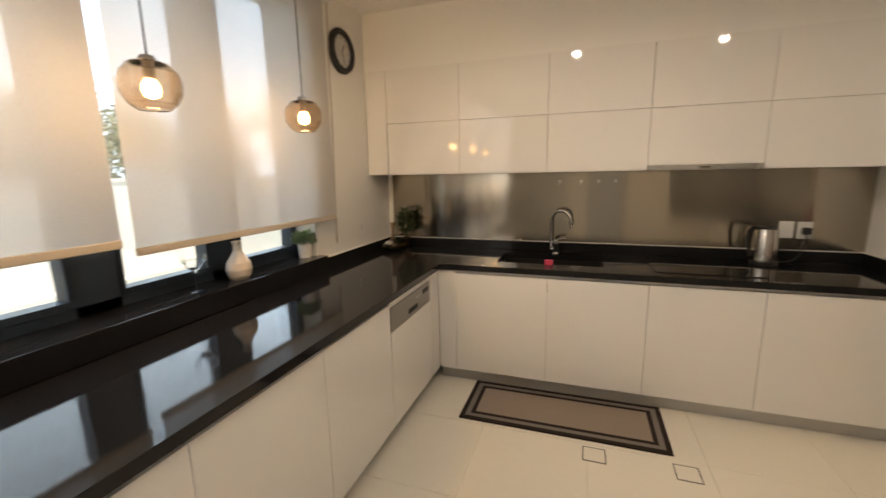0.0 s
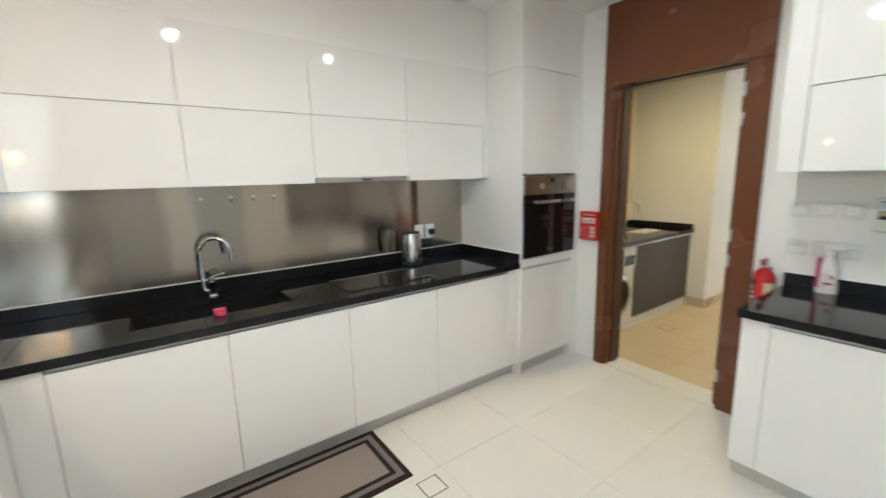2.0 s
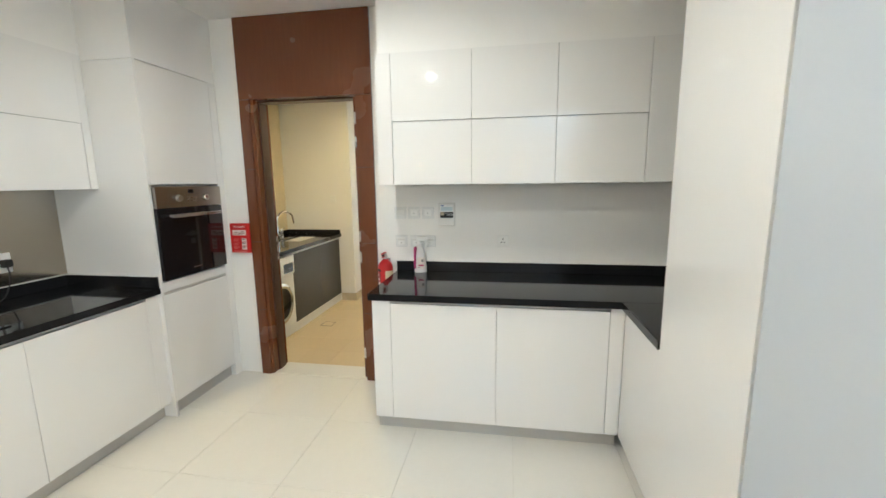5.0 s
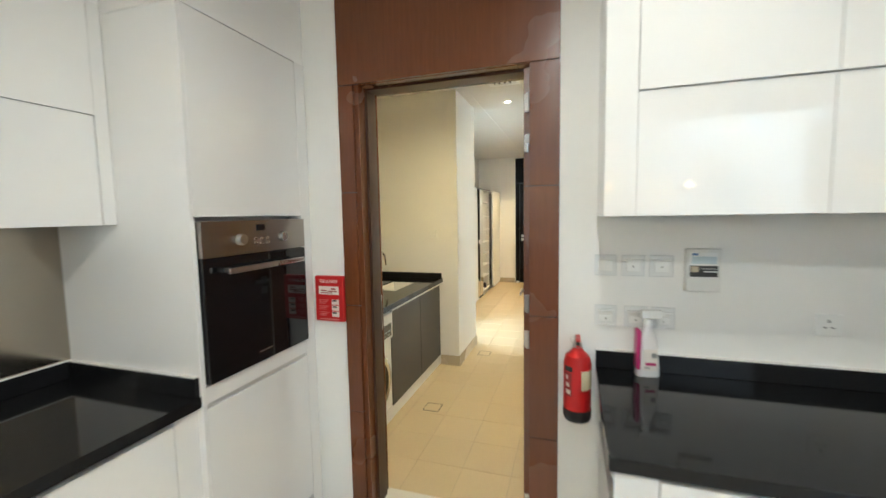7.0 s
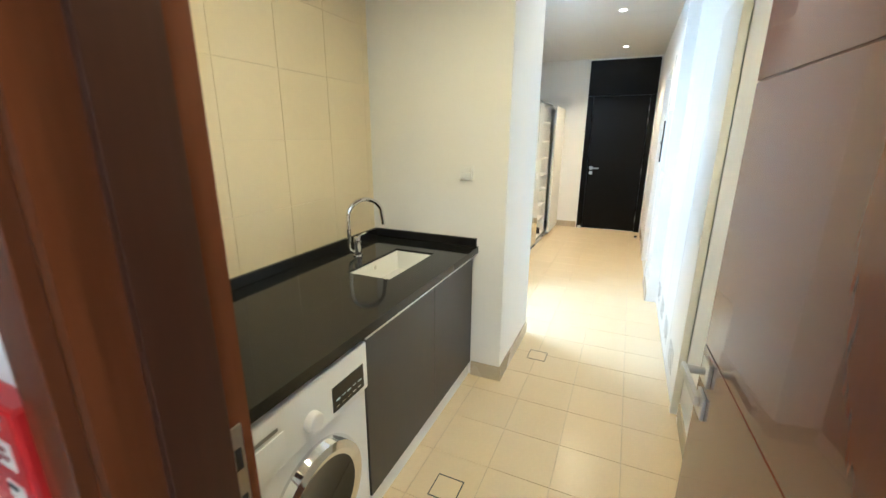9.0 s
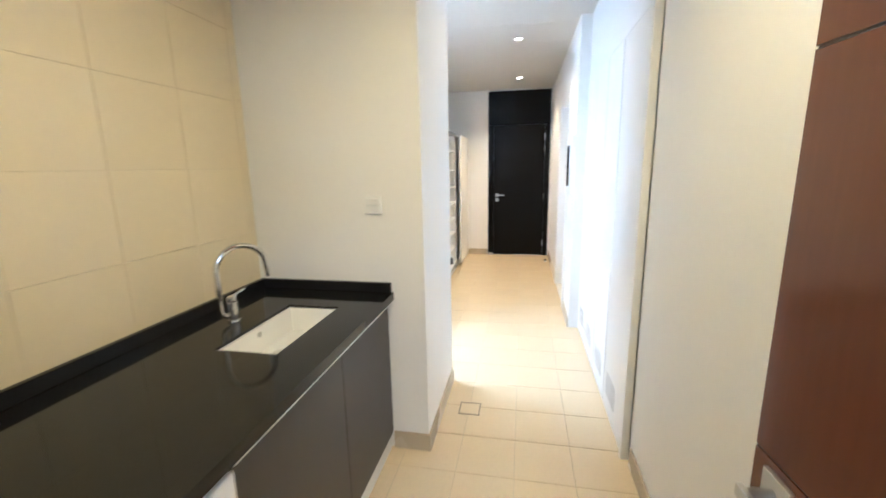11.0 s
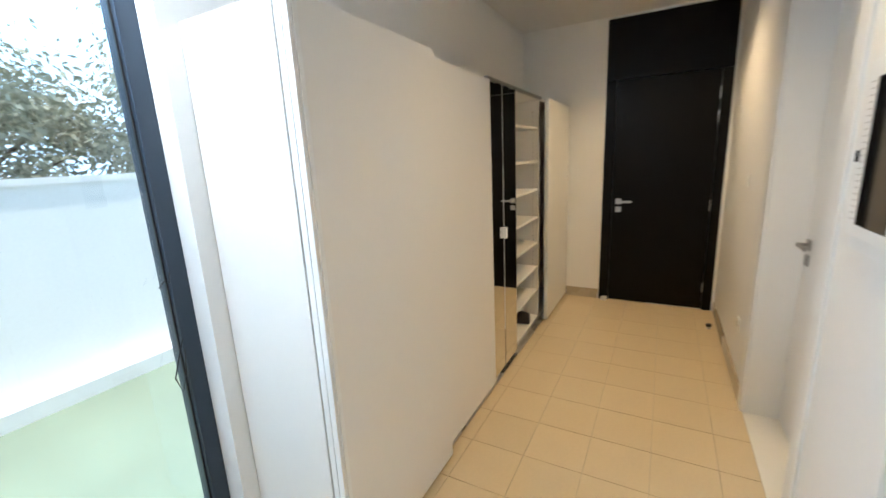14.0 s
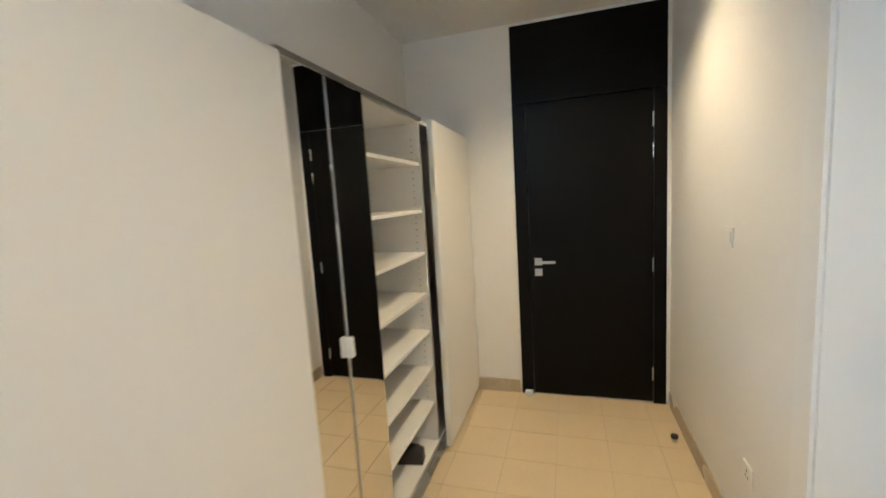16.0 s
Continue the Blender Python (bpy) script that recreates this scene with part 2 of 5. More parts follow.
def sheer(name, color, open_):
    """A woven sheer cloth: gaps between the threads, and threads that let light through."""
    m = bpy.data.materials.new(name)
    m.use_nodes = True
    nt = m.node_tree
    nt.nodes.clear()
    out = nt.nodes.new("ShaderNodeOutputMaterial")
    tr, df, gap, a, b = (nt.nodes.new(k) for k in ("ShaderNodeBsdfTranslucent", "ShaderNodeBsdfDiffuse", "ShaderNodeBsdfTransparent", "ShaderNodeMixShader", "ShaderNodeMixShader"))
    weave, scl = nt.nodes.new("ShaderNodeTexNoise"), nt.nodes.new("ShaderNodeVectorMath")
    weave.inputs["Scale"].default_value, weave.inputs["Detail"].default_value = 160, 4
    scl.operation, scl.inputs[0].default_value = "SCALE", color
    mr = nt.nodes.new("ShaderNodeMath")
    mr.operation, mr.inputs[1].default_value, mr.inputs[2].default_value = "MULTIPLY_ADD", 0.2, 0.9
    nt.links.new(weave.outputs[0], mr.inputs[0])
    nt.links.new(mr.outputs[0], scl.inputs["Scale"])
    nt.links.new(scl.outputs[0], tr.inputs[0])
    nt.links.new(scl.outputs[0], df.inputs[0])
    gap.inputs[0].default_value = (0.96, 0.97, 1.0, 1)
    a.inputs[0].default_value, b.inputs[0].default_value = 0.5, open_
    nt.links.new(tr.outputs[0], a.inputs[1])
    nt.links.new(df.outputs[0], a.inputs[2])
    nt.links.new(a.outputs[0], b.inputs[1])
    nt.links.new(gap.outputs[0], b.inputs[2])
    nt.links.new(b.outputs[0], out.inputs[0])
    return m


BLIND = sheer("sheer_beige_cloth", (0.66, 0.65, 0.64), 0.15)


# ---- mesh helpers ----
def box(bm, x0, x1, y0, y1, z0, z1, bevel=0.0, seg=2):
    g = bmesh.ops.create_cube(bm, size=1)
    vs = g["verts"]
    for v in vs:
        v.co = Vector((x0 + (v.co.x + 0.5) * (x1 - x0), y0 + (v.co.y + 0.5) * (y1 - y0), z0 + (v.co.z + 0.5) * (z1 - z0)))
    if bevel:
        es = list({e for v in vs for e in v.link_edges})
        bmesh.ops.bevel(bm, geom=es, offset=bevel, segments=seg, profile=0.5, affect="EDGES")
    return bm


def boxes(*dims, bevel=0.0):
    bm = bmesh.new()
    for d in dims:
        box(bm, *d, bevel=bevel)
    return bm


def basin(x0, x1, y0, y1, z0, z1, t):
    """An open tub in one piece with walls and floor of thickness t."""
    bm = bmesh.new()
    rings = [[bm.verts.new((x, y, z)) for x, y in ((x0 + d, y0 + d), (x1 - d, y0 + d), (x1 - d, y1 - d), (x0 + d, y1 - d))] for d, z in ((0, z0), (0, z1), (t, z1), (t * 1.6, z0 + t))]
    for p, q in zip(rings, rings[1:]):
        for k in range(4):
            bm.faces.new((p[k], p[(k + 1) % 4], q[(k + 1) % 4], q[k]))
    bm.faces.new(rings[0][::-1])
    bm.faces.new(rings[3])
    return bm


def cyl(bm, r0, r1, z0, z1, m=None, seg=32, bevel=0.0):
    g = bmesh.ops.create_cone(bm, cap_ends=True, segments=seg, radius1=r0, radius2=r1, depth=z1 - z0)
    bmesh.ops.translate(bm, verts=g["verts"], vec=(0, 0, (z0 + z1) / 2))
    if bevel:
        es = [e for e in {e for v in g["verts"] for e in v.link_edges} if abs(e.verts[0].co.z - e.verts[1].co.z) < 1e-5]
        out = bmesh.ops.bevel(bm, geom=es, offset=bevel, segments=2, profile=0.5, affect="EDGES")
        vs = list({v for f in out["faces"] for v in f.verts} | {v for v in g["verts"] if v.is_valid})
    else:
        vs = g["verts"]
    if m is not None:
        bmesh.ops.transform(bm, matrix=m, verts=vs)
    return bm


def lathe(bm, profile, seg=40, m=None):
    """Turns a profile of (radius, height) about z."""
    rings = []
    for r, z in profile:
        rings.append([bm.verts.new((r * math.cos(2 * math.pi * k / seg), r * math.sin(2 * math.pi * k / seg), z)) for k in range(seg)] if r > 1e-5 else [bm.verts.new((0, 0, z))])
    for a, b in zip(rings, rings[1:]):
        for k in range(seg):
            n = (k + 1) % seg
            if len(a) > 1 and len(b) > 1:
                bm.faces.new((a[k], a[n], b[n], b[k]))
            elif len(a) > 1:
                bm.faces.new((a[k], a[n], b[0]))
            elif len(b) > 1:
                bm.faces.new((a[0], b[n], b[k]))
    if m is not None:
        bmesh.ops.transform(bm, matrix=m, verts=[v for ring in rings for v in ring])
    return bm


def tube(bm, points, r, seg=14):
    """A round bar along points."""
    pts = [Vector(p) for p in points]
    rings, side = [], None
    for k, p in enumerate(pts):
        d = (pts[min(k + 1, len(pts) - 1)] - pts[max(k - 1, 0)]).normalized()
        if side is None:
            side = d.orthogonal().normalized()
        side = (side - d * side.dot(d)).normalized()
        up = d.cross(side)
        rings.append([bm.verts.new(p + r * (side * math.cos(2 * math.pi * a / seg) + up * math.sin(2 * math.pi * a / seg))) for a in range(seg)])
    for a, b in zip(rings, rings[1:]):
        for k in range(seg):
            bm.faces.new((a[k], a[(k + 1) % seg], b[(k + 1) % seg], b[k]))
    bm.faces.new(rings[0][::-1])
    bm.faces.new(rings[-1])
    return bm


def mesh_of(name, bm, mat, smooth=True):
    bmesh.ops.recalc_face_normals(bm, faces=bm.faces)
    me = bpy.data.meshes.new(name)
    bm.to_mesh(me)
    bm.free()
    for m in mat if isinstance(mat, (list, tuple)) else (mat,):
        me.materials.append(m)
    if smooth:
        me.shade_smooth()
        me.set_sharp_from_angle(angle=radians(20))
    return me


def part(name, bm, mat, parent=None, label=""):
    ob = new(name, mesh_of(name, bm, mat))
    if parent:
        ob.parent = parent
    if label:
        tagged(ob, label=label)
    return ob


def thing(name, label, category, group="", m=None):
    ob = new(name)
    ob.empty_display_size = 0.05
    if m is not None:
        ob.matrix_basis = m
    return tagged(ob, label, category, group)


def struct(name, bm, mat, label="", category=""):
    return tagged(part(name, bm, mat), label, category, kind="structure")


def wall_with_hole(axis, a0, a1, b0, b1, z0, z1, holes):
    """A wall that runs along axis from b0 to b1, thick from a0 to a1, with holes (b, b, z, z) through it."""
    bm = bmesh.new()

    def put(p, q, r, s):
        if q - p > 1e-4 and s - r > 1e-4:
            box(bm, *((a0, a1, p, q) if axis == "y" else (p, q, a0, a1)), r, s)

    at = b0
    for p, q, r, s in sorted(holes):
        put(at, p, z0, z1)
        put(p, q, z0, r)
        put(p, q, s, z1)
        at = q
    put(at, b1, z0, z1)
    return bm


# ---- structure ----
WX, DX0, DX1, SY = -1.57, 2.55, 2.75, 3.83      # window wall, door wall faces, sink wall
RY, LY, EX, FX, BX = 2.01, 3.86, 4.66, 9.8, 5.413  # corridor walls, utility end wall, end door wall, end of the wall block
CY, UY = 1.92, 1.885                             # closet fronts, utility side wall
struct("ground", boxes((-80, 80, -80, 80, -0.6, -0.14)), SAND, "sandy ground around the garden", "ground")
floor_k = struct("floor_kitchen", boxes((WX - 0.3, DX0, -2.2, SY + 0.2, -0.15, -0.004)), GROUT_W, "kitchen floor of large glossy cream tiles", "floor")
floor_c = struct("floor_corridor", boxes((DX0, FX + 0.2, 1.0, LY + 0.28, -0.15, -0.004)), GROUT, "corridor floor of square beige tiles", "floor")
WIN = (-0.55, 2.72, 1.0, 2.62)
wall_w = struct("wall_window", wall_with_hole("y", WX - 0.26, WX, -2.4, SY + 0.2, -0.1, 2.95, [WIN]), WALL, "painted kitchen wall with the wide window", "wall")
struct("wall_sink", boxes((WX, DX1, SY, SY + 0.2, -0.1, 2.95)), WALL, "painted wall behind the sink run", "wall")
struct("wall_door", wall_with_hole("y", DX0, DX1, -0.42, SY, 0, 2.95, [(1.96, 2.857, 0, 2.195)]), WALL, "painted wall with the service door", "wall")
struct("wall_south", boxes((0.02, DX0, -0.42, -0.26, 0, 2.95), (-0.14, 0.02, -2.2, -0.26, 0, 2.95), (WX, 0.02, -2.4, -2.2, -0.1, 2.95)), WALL, "painted walls that close the kitchen", "wall")
struct("ceiling_kitchen", boxes((WX - 0.26, DX1, -2.4, SY + 0.2, KCEIL, KCEIL + 0.2)), CEIL, "white painted kitchen ceiling", "ceiling")
struct("bulkhead_sink", boxes((WX, 1.86, 3.484, SY, 2.3185, KCEIL), (1.86, DX0, 3.13, SY, 2.29, KCEIL)), CEIL, "white bulkhead above the wall cabinets", "bulkhead")
struct("bulkhead_counter", boxes((2.187, DX0, -0.26, 1.735, 2.3185, KCEIL), (0.02, 1.333, -0.26, 0.302, 2.3205, KCEIL)), CEIL, "white bulkhead above the wall cabinets", "bulkhead")

wall_u = struct("wall_utility", boxes((DX1, BX, LY, LY + 0.28, -0.1, 2.95)), TILE_GROUT, "wall of beige tiles behind the utility counter", "wall")
struct("wall_block", boxes((EX, BX, 2.935, LY, 0, 2.95)), WALL, "painted wall end beside the utility counter", "wall")
struct("wall_corridor_left", wall_with_hole("x", LY, LY + 0.28, BX, FX + 0.2, -0.1, 2.95, [(5.42, 6.16, -0.1, 2.5)]), WALL, "painted corridor wall with the garden door", "wall")
struct("wall_corridor_right", wall_with_hole("x", RY - 0.28, RY, 6.57, FX + 0.2, 0, 2.95, [(7.15, 8.07, 0, 2.21)]), WALL, "painted corridor wall with a side door", "wall")
struct("wall_utility_side", boxes((DX1, 4.76, UY - 0.2, UY, 0, 2.95), (4.76, 6.57, CY - 0.3, CY - 0.03, 0, 2.95)), WALL, "painted wall opposite the utility counter", "wall")
struct("wall_end", wall_with_hole("y", FX, FX + 0.2, RY, LY, 0, 2.95, [(2.03, 3.05, 0, 2.73)]), WALL, "painted wall around the dark end door", "wall")
struct("wall_behind_door", boxes((FX + 0.2, FX + 0.3, 1.7, LY + 0.28, -0.1, 2.95)), WALL, "plain wall closing the corridor end", "wall")
cb = bmesh.new()
xs = [DX1] + [3.1 + 0.6 * k for k in range(12)] + [FX]
ys = [UY - 0.2, 2.22, 2.84, 3.46, LY]
for a, b in zip(xs, xs[1:]):
    for c, d in zip(ys, ys[1:]):
        box(cb, a + 0.0012, b - 0.0012, c + 0.0012, d - 0.0012, CCEIL, CCEIL + 0.012)
box(cb, DX1, FX + 0.2, UY - 0.3, LY + 0.28, CCEIL + 0.003, CCEIL + 0.2)
struct("ceiling_corridor", cb, METAL_CEIL, "off-white panelled corridor ceiling with fine joints", "ceiling")

# skirting of beige tile
struct("skirting_block", boxes((EX - 0.012, EX, 2.923, 3.13, 0, 0.10), (EX, BX, 2.923, 2.935, 0, 0.10), bevel=0.002), SKIRT, "beige tile skirting round the wall end", "skirting")
struct("skirting_right", boxes((6.57, 7.06, RY, RY + 0.012, 0, 0.10), (8.17, FX - 0.012, RY, RY + 0.012, 0, 0.10), (DX1 + 0.02, 4.72, UY, UY + 0.012, 0, 0.10), bevel=0.002), SKIRT, "beige tile skirting along the corridor", "skirting")
struct("skirting_end", boxes((FX - 0.012, FX, 3.06, LY, 0, 0.10), bevel=0.002), SKIRT, "beige tile skirting beside the dark door", "skirting")

# service door frame with grooves, hinges and strike plate
OY0, OY1, OZ = 2.042, 2.827, 2.165
HINGES = (2.01, 1.84, 1.15, 0.99, 0.22)
cas = tagged(thing("door_1", "reddish-brown veneered door frame with a tall top panel", "door frame"), kind="structure")
for y0, y1 in ((OY1 + 0.022, 2.928), (1.90, OY0 - 0.020)):
    for z0, z1 in ((0, 0.55), (0.554, 1.10), (1.104, 1.658), (1.662, OZ)):
        part("casing", boxes((DX0 - 0.02, DX0, y0, y1, z0, z1), bevel=0.0015), BROWN_WOOD, cas)
    # dark layer that gives the casing grooves their shade by colour
    part("casing", boxes((DX0 - 0.016, DX0, y0 + 0.002, y1 - 0.002, 0.0, OZ)), BROWN_SHADE, cas)
part("top_panel", boxes((DX0 - 0.02, DX0, 1.90, 2.928, OZ + 0.003, 2.735), bevel=0.0015), BROWN_WOOD, cas)
part("jamb", boxes((DX0, DX1 - 0.005, OY1, OY1 + 0.03, 0, OZ + 0.03)), BROWN_WOOD, cas)
part("jamb", boxes((DX0, DX1 + 0.0, 1.962, 1.99, 0, OZ), bevel=0.0015), BROWN_WOOD, cas)
part("seal", boxes((DX0 + 0.001, DX0 + 0.012, 1.991, 1.999, 0, OZ)), RUBBER, cas, "black rubber door seal")
part("jamb", boxes((DX0, DX1 + 0.0, 1.962, OY1, OZ + 0.001, OZ + 0.03)), BROWN_WOOD, cas)
part("door_stop", boxes((DX0 + 0.06, DX0 + 0.15, OY1 - 0.014, OY1, 0, OZ), (DX0 + 0.06, DX0 + 0.15, OY0, OY1 - 0.014, OZ - 0.008, OZ), bevel=0.001), BROWN_SHADE, cas)
part("strike_plate", boxes((DX0 + 0.152, DX0 + 0.176, OY1 - 0.003, OY1, 0.93, 1.12), bevel=0.0008), SATIN, cas, "satin steel strike plate")
part("strike_plate", boxes((DX0 + 0.158, DX0 + 0.17, OY1 - 0.004, OY1 - 0.002, 1.04, 1.08), (DX0 + 0.158, DX0 + 0.17, OY1 - 0.004, OY1 - 0.002, 0.96, 0.99)), RUBBER, cas)
for z in HINGES:
    hb = boxes((DX0 + 0.004, DX0 + 0.0165, 2.008, 2.046, z - 0.037, z + 0.037), bevel=0.002)
    cyl(hb, 0.009, 0.009, -0.038, 0.038, Matrix.Translation((DX0 - 0.002, OY0 - 0.011, z)), 14)
    for q in (-0.024, 0.0, 0.024):
        cyl(hb, 0.003, 0.003, 0, 0.001, Matrix.Translation((DX0 + 0.004, 2.036, z + q)) @ pose(0, 0, 0, 0, -90), 8)
    part("hinge", hb, SATIN, cas, "satin steel hinge")
part("threshold", boxes((DX0 + 0.0, DX1, 1.991, OY1, -0.004, 0.006), bevel=0.002), TILE_W, cas, "white marble threshold")


def lever_handle(parent, m, mat, flip=1):
    """A square rose with a flat L lever and a key plate below; m puts it on the leaf with y outwards."""
    hb = boxes((-0.027, 0.027, 0, 0.008, -0.027, 0.027), bevel=0.0015)
    cyl(hb, 0.009, 0.009, 0, 0.045, Matrix.Translation((0, 0.006, 0)) @ pose(0, 0, 0, -90), 16)
    box(hb, *sorted((-0.011 * flip, 0.125 * flip)), 0.042, 0.052, -0.010, 0.010, bevel=0.002)
    bmesh.ops.transform(hb, matrix=m, verts=hb.verts)
    h = part("handle", hb, mat, parent, "satin steel lever handle")
    kb = boxes((-0.027, 0.027, 0, 0.007, -0.107, -0.053), bevel=0.0015)
    cyl(kb, 0.009, 0.009, 0, 0.012, Matrix.Translation((0, 0, -0.078)) @ pose(0, 0, 0, -90), 16)
    bmesh.ops.transform(kb, matrix=m, verts=kb.verts)
    part("key_plate", kb, mat, parent)


leaf = thing("service_door", "reddish-brown veneered door standing open against the wall", "door", m=pose(DX0 + 0.018, 2.050, 0.008, 0, 0, 3.8))
for z0, z1 in ((0, 0.548), (0.551, 1.098), (1.101, 1.653), (1.656, 2.15)):
    part("panel", boxes((0, 0.80, -0.045, 0, z0, z1), bevel=0.0012), BROWN_SATIN, leaf)
# dark core, so the joints between panels read as shaded
part("core", boxes((0.002, 0.798, -0.043, -0.0025, 0.002, 2.148)), BROWN_SHADE, leaf)
lever_handle(leaf, pose(0.74, 0, 1.06), SATIN, -1)

# near-black end door
fd = tagged(thing("door_2", "near-black veneered door, closed, with a tall top panel", "door"), kind="structure")
part("jamb", boxes((FX - 0.012, FX + 0.1, 2.955, 3.045, 0, 2.185), bevel=0.002), DARK_WOOD, fd)
part("jamb", boxes((FX - 0.012, FX + 0.1, 2.036, 2.115, 0, 2.185), bevel=0.002), DARK_WOOD, fd)
part("top_panel", boxes((FX - 0.012, FX + 0.1, 2.036, 3.045, 2.188, 2.722), bevel=0.002), DARK_WOOD, fd)
part("leaf", boxes((FX, FX + 0.045, 2.118, 2.952, 0.008, 2.183), bevel=0.0015), DARK_WOOD, fd)
part("trim", boxes((FX - 0.004, FX, 3.045, 3.062, 0.10, 2.735), (FX - 0.004, FX, RY + 0.013, 2.036, 0.0, 2.735), (FX - 0.004, FX, 2.036, 3.045, 2.722, 2.735)), WHITE_PLASTIC, fd, "white sealant edge")
lever_handle(fd, pose(FX, 2.893, 1.04, 0, 0, 90), SATIN, -1)
for z in (1.99, 1.79, 1.01, 0.22):
    hb = bmesh.new()
    cyl(hb, 0.007, 0.007, -0.048, 0.048, Matrix.Translation((FX - 0.003, 2.118, z)), 12)
    part("hinge", hb, SATIN, fd, "satin steel hinge")
part("threshold", boxes((FX + 0.001, FX + 0.06, 2.117, 2.953, -0.002, 0.006)), SATIN, fd)

# white side door in its casing
sd = tagged(thing("door_3", "white painted side door, closed in its casing", "door"), kind="structure")
part("casing", boxes((7.06, 7.15, RY, RY + 0.012, 0, 2.30), (8.07, 8.17, RY, RY + 0.012, 0, 2.30), (7.15, 8.07, RY, RY + 0.012, 2.21, 2.30), bevel=0.0015), SEMI_WHITE, sd)
part("jamb", boxes((7.15, 7.162, RY - 0.28, RY, 0, 2.21), (8.058, 8.07, RY - 0.28, RY, 0, 2.21), (7.162, 8.058, RY - 0.28, RY, 2.198, 2.21)), SEMI_WHITE, sd)
part("leaf", boxes((7.165, 8.055, RY - 0.215, RY - 0.17, 0.006, 2.195), bevel=0.0015), SEMI_WHITE, sd)
part("threshold", boxes((7.162, 8.058, RY - 0.28, RY, -0.003, 0.004)), TILE_W, sd, "pale marble threshold")
lever_handle(sd, pose(7.99, RY - 0.17, 1.04, 0, 0, 0), SATIN_DARK, -1)

# ---- kitchen window, sill and blinds ----
wn_thing = tagged(thing("window_1", "wide kitchen window with dark aluminium frame", "window"), kind="structure")
GX = -1.77
MULL = [(-0.55, -0.40), (0.18, 0.35), (0.79, 0.96), (1.42, 1.59), (2.03, 2.22), (2.68, 2.72)]
for a, b in MULL:
    part("mullion", boxes((GX - 0.05, GX + 0.05, a, b, 1.0, 2.62), bevel=0.003), FRAME, wn_thing)
part("window_frame", boxes((GX - 0.05, GX + 0.05, -0.55, 2.72, 1.0, 1.045), (GX - 0.05, GX + 0.05, -0.55, 2.72, 2.57, 2.62)), FRAME, wn_thing)
for (_, a), (b, _) in zip(MULL, MULL[1:]):
    part("sash", boxes((GX - 0.02, GX + 0.055, a, b, 1.045, 1.075), (GX - 0.02, GX + 0.055, a, b, 2.54, 2.57), (GX - 0.02, GX + 0.055, a, a + 0.02, 1.075, 2.54), (GX - 0.02, GX + 0.055, b - 0.02, b, 1.075, 2.54), bevel=0.002), FRAME, wn_thing)
    pane = part("pane", boxes((GX, GX + 0.006, a + 0.018, b - 0.018, 1.073, 2.542)), PANE, wn_thing)
    pane.visible_shadow = False
tagged(part("window_sill", boxes((WX - 0.16, WX + 0.062, -0.55, 2.755, 0.902, 1.003), bevel=0.003), GRANITE), "thick black granite window ledge", "window sill")
for y0, y1, zb in ((1.545, 2.90, 1.245), (0.05, 1.495, 1.285), (-1.40, 0.0, 1.27)):
    bl = thing("roller_blind", "sheer beige roller blind, almost fully lowered", "blind", "kitchen blinds")
    fab = bmesh.new()
    n = 24
    grid = [[fab.verts.new((WX + 0.045 + 0.0025 * math.sin(7 * k / n + j * 0.9), y0 + (y1 - y0) * k / n, zb + (2.66 - zb) * j / 6)) for k in range(n + 1)] for j in range(7)]
    for j in range(6):
        for k in range(n):
            fab.faces.new((grid[j][k], grid[j][k + 1], grid[j + 1][k + 1], grid[j + 1][k]))
    part("fabric", fab, BLIND, bl)
    part("bottom_bar", boxes((WX + 0.036, WX + 0.054, y0, y1, zb - 0.012, zb + 0.02), bevel=0.004), BLIND_BAR, bl, "fabric-wrapped bottom bar")
    rb = bmesh.new()
    cyl(rb, 0.03, 0.03, y0, y1, Matrix.Translation((WX + 0.04, 0, 2.68)) @ pose(0, 0, 0, -90), 20)
    part("roller", rb, BLIND_BAR, bl)
    if y1 > 2.5:
        ch = bmesh.new()
        for dy in (0.0, 0.012):
            tube(ch, [(WX + 0.022, 2.975 + dy, 2.68), (WX + 0.024, 2.955 + dy, 2.0), (WX + 0.022, 2.925 + dy, 1.06)], 0.0018, 6)
        part("bead_chain", ch, BEAD, bl, "thin hanging bead chain")
        part("roller_bracket", boxes((WX, WX + 0.06, 2.902, 2.99, 2.64, 2.72), bevel=0.004), WHITE_PLASTIC, bl)

def ring_slab(x0, x1, y0, y1, a0, a1, b0, b1, z0, z1):
    """One slab with a rectangular cut-out."""
    bm = bmesh.new()
    out, cut = ((x0, y0), (x1, y0), (x1, y1), (x0, y1)), ((a0, b0), (a1, b0), (a1, b1), (a0, b1))
    v = [[bm.verts.new((*p, z)) for p in ring] for z in (z0, z1) for ring in (out, cut)]
    for k in range(4):
        n = (k + 1) % 4
        bm.faces.new((v[2][k], v[2][n], v[3][n], v[3][k]))
        bm.faces.new((v[0][n], v[0][k], v[1][k], v[1][n]))
        bm.faces.new((v[0][k], v[0][n], v[2][n], v[2][k]))
        bm.faces.new((v[1][n], v[1][k], v[3][k], v[3][n]))
    return bm


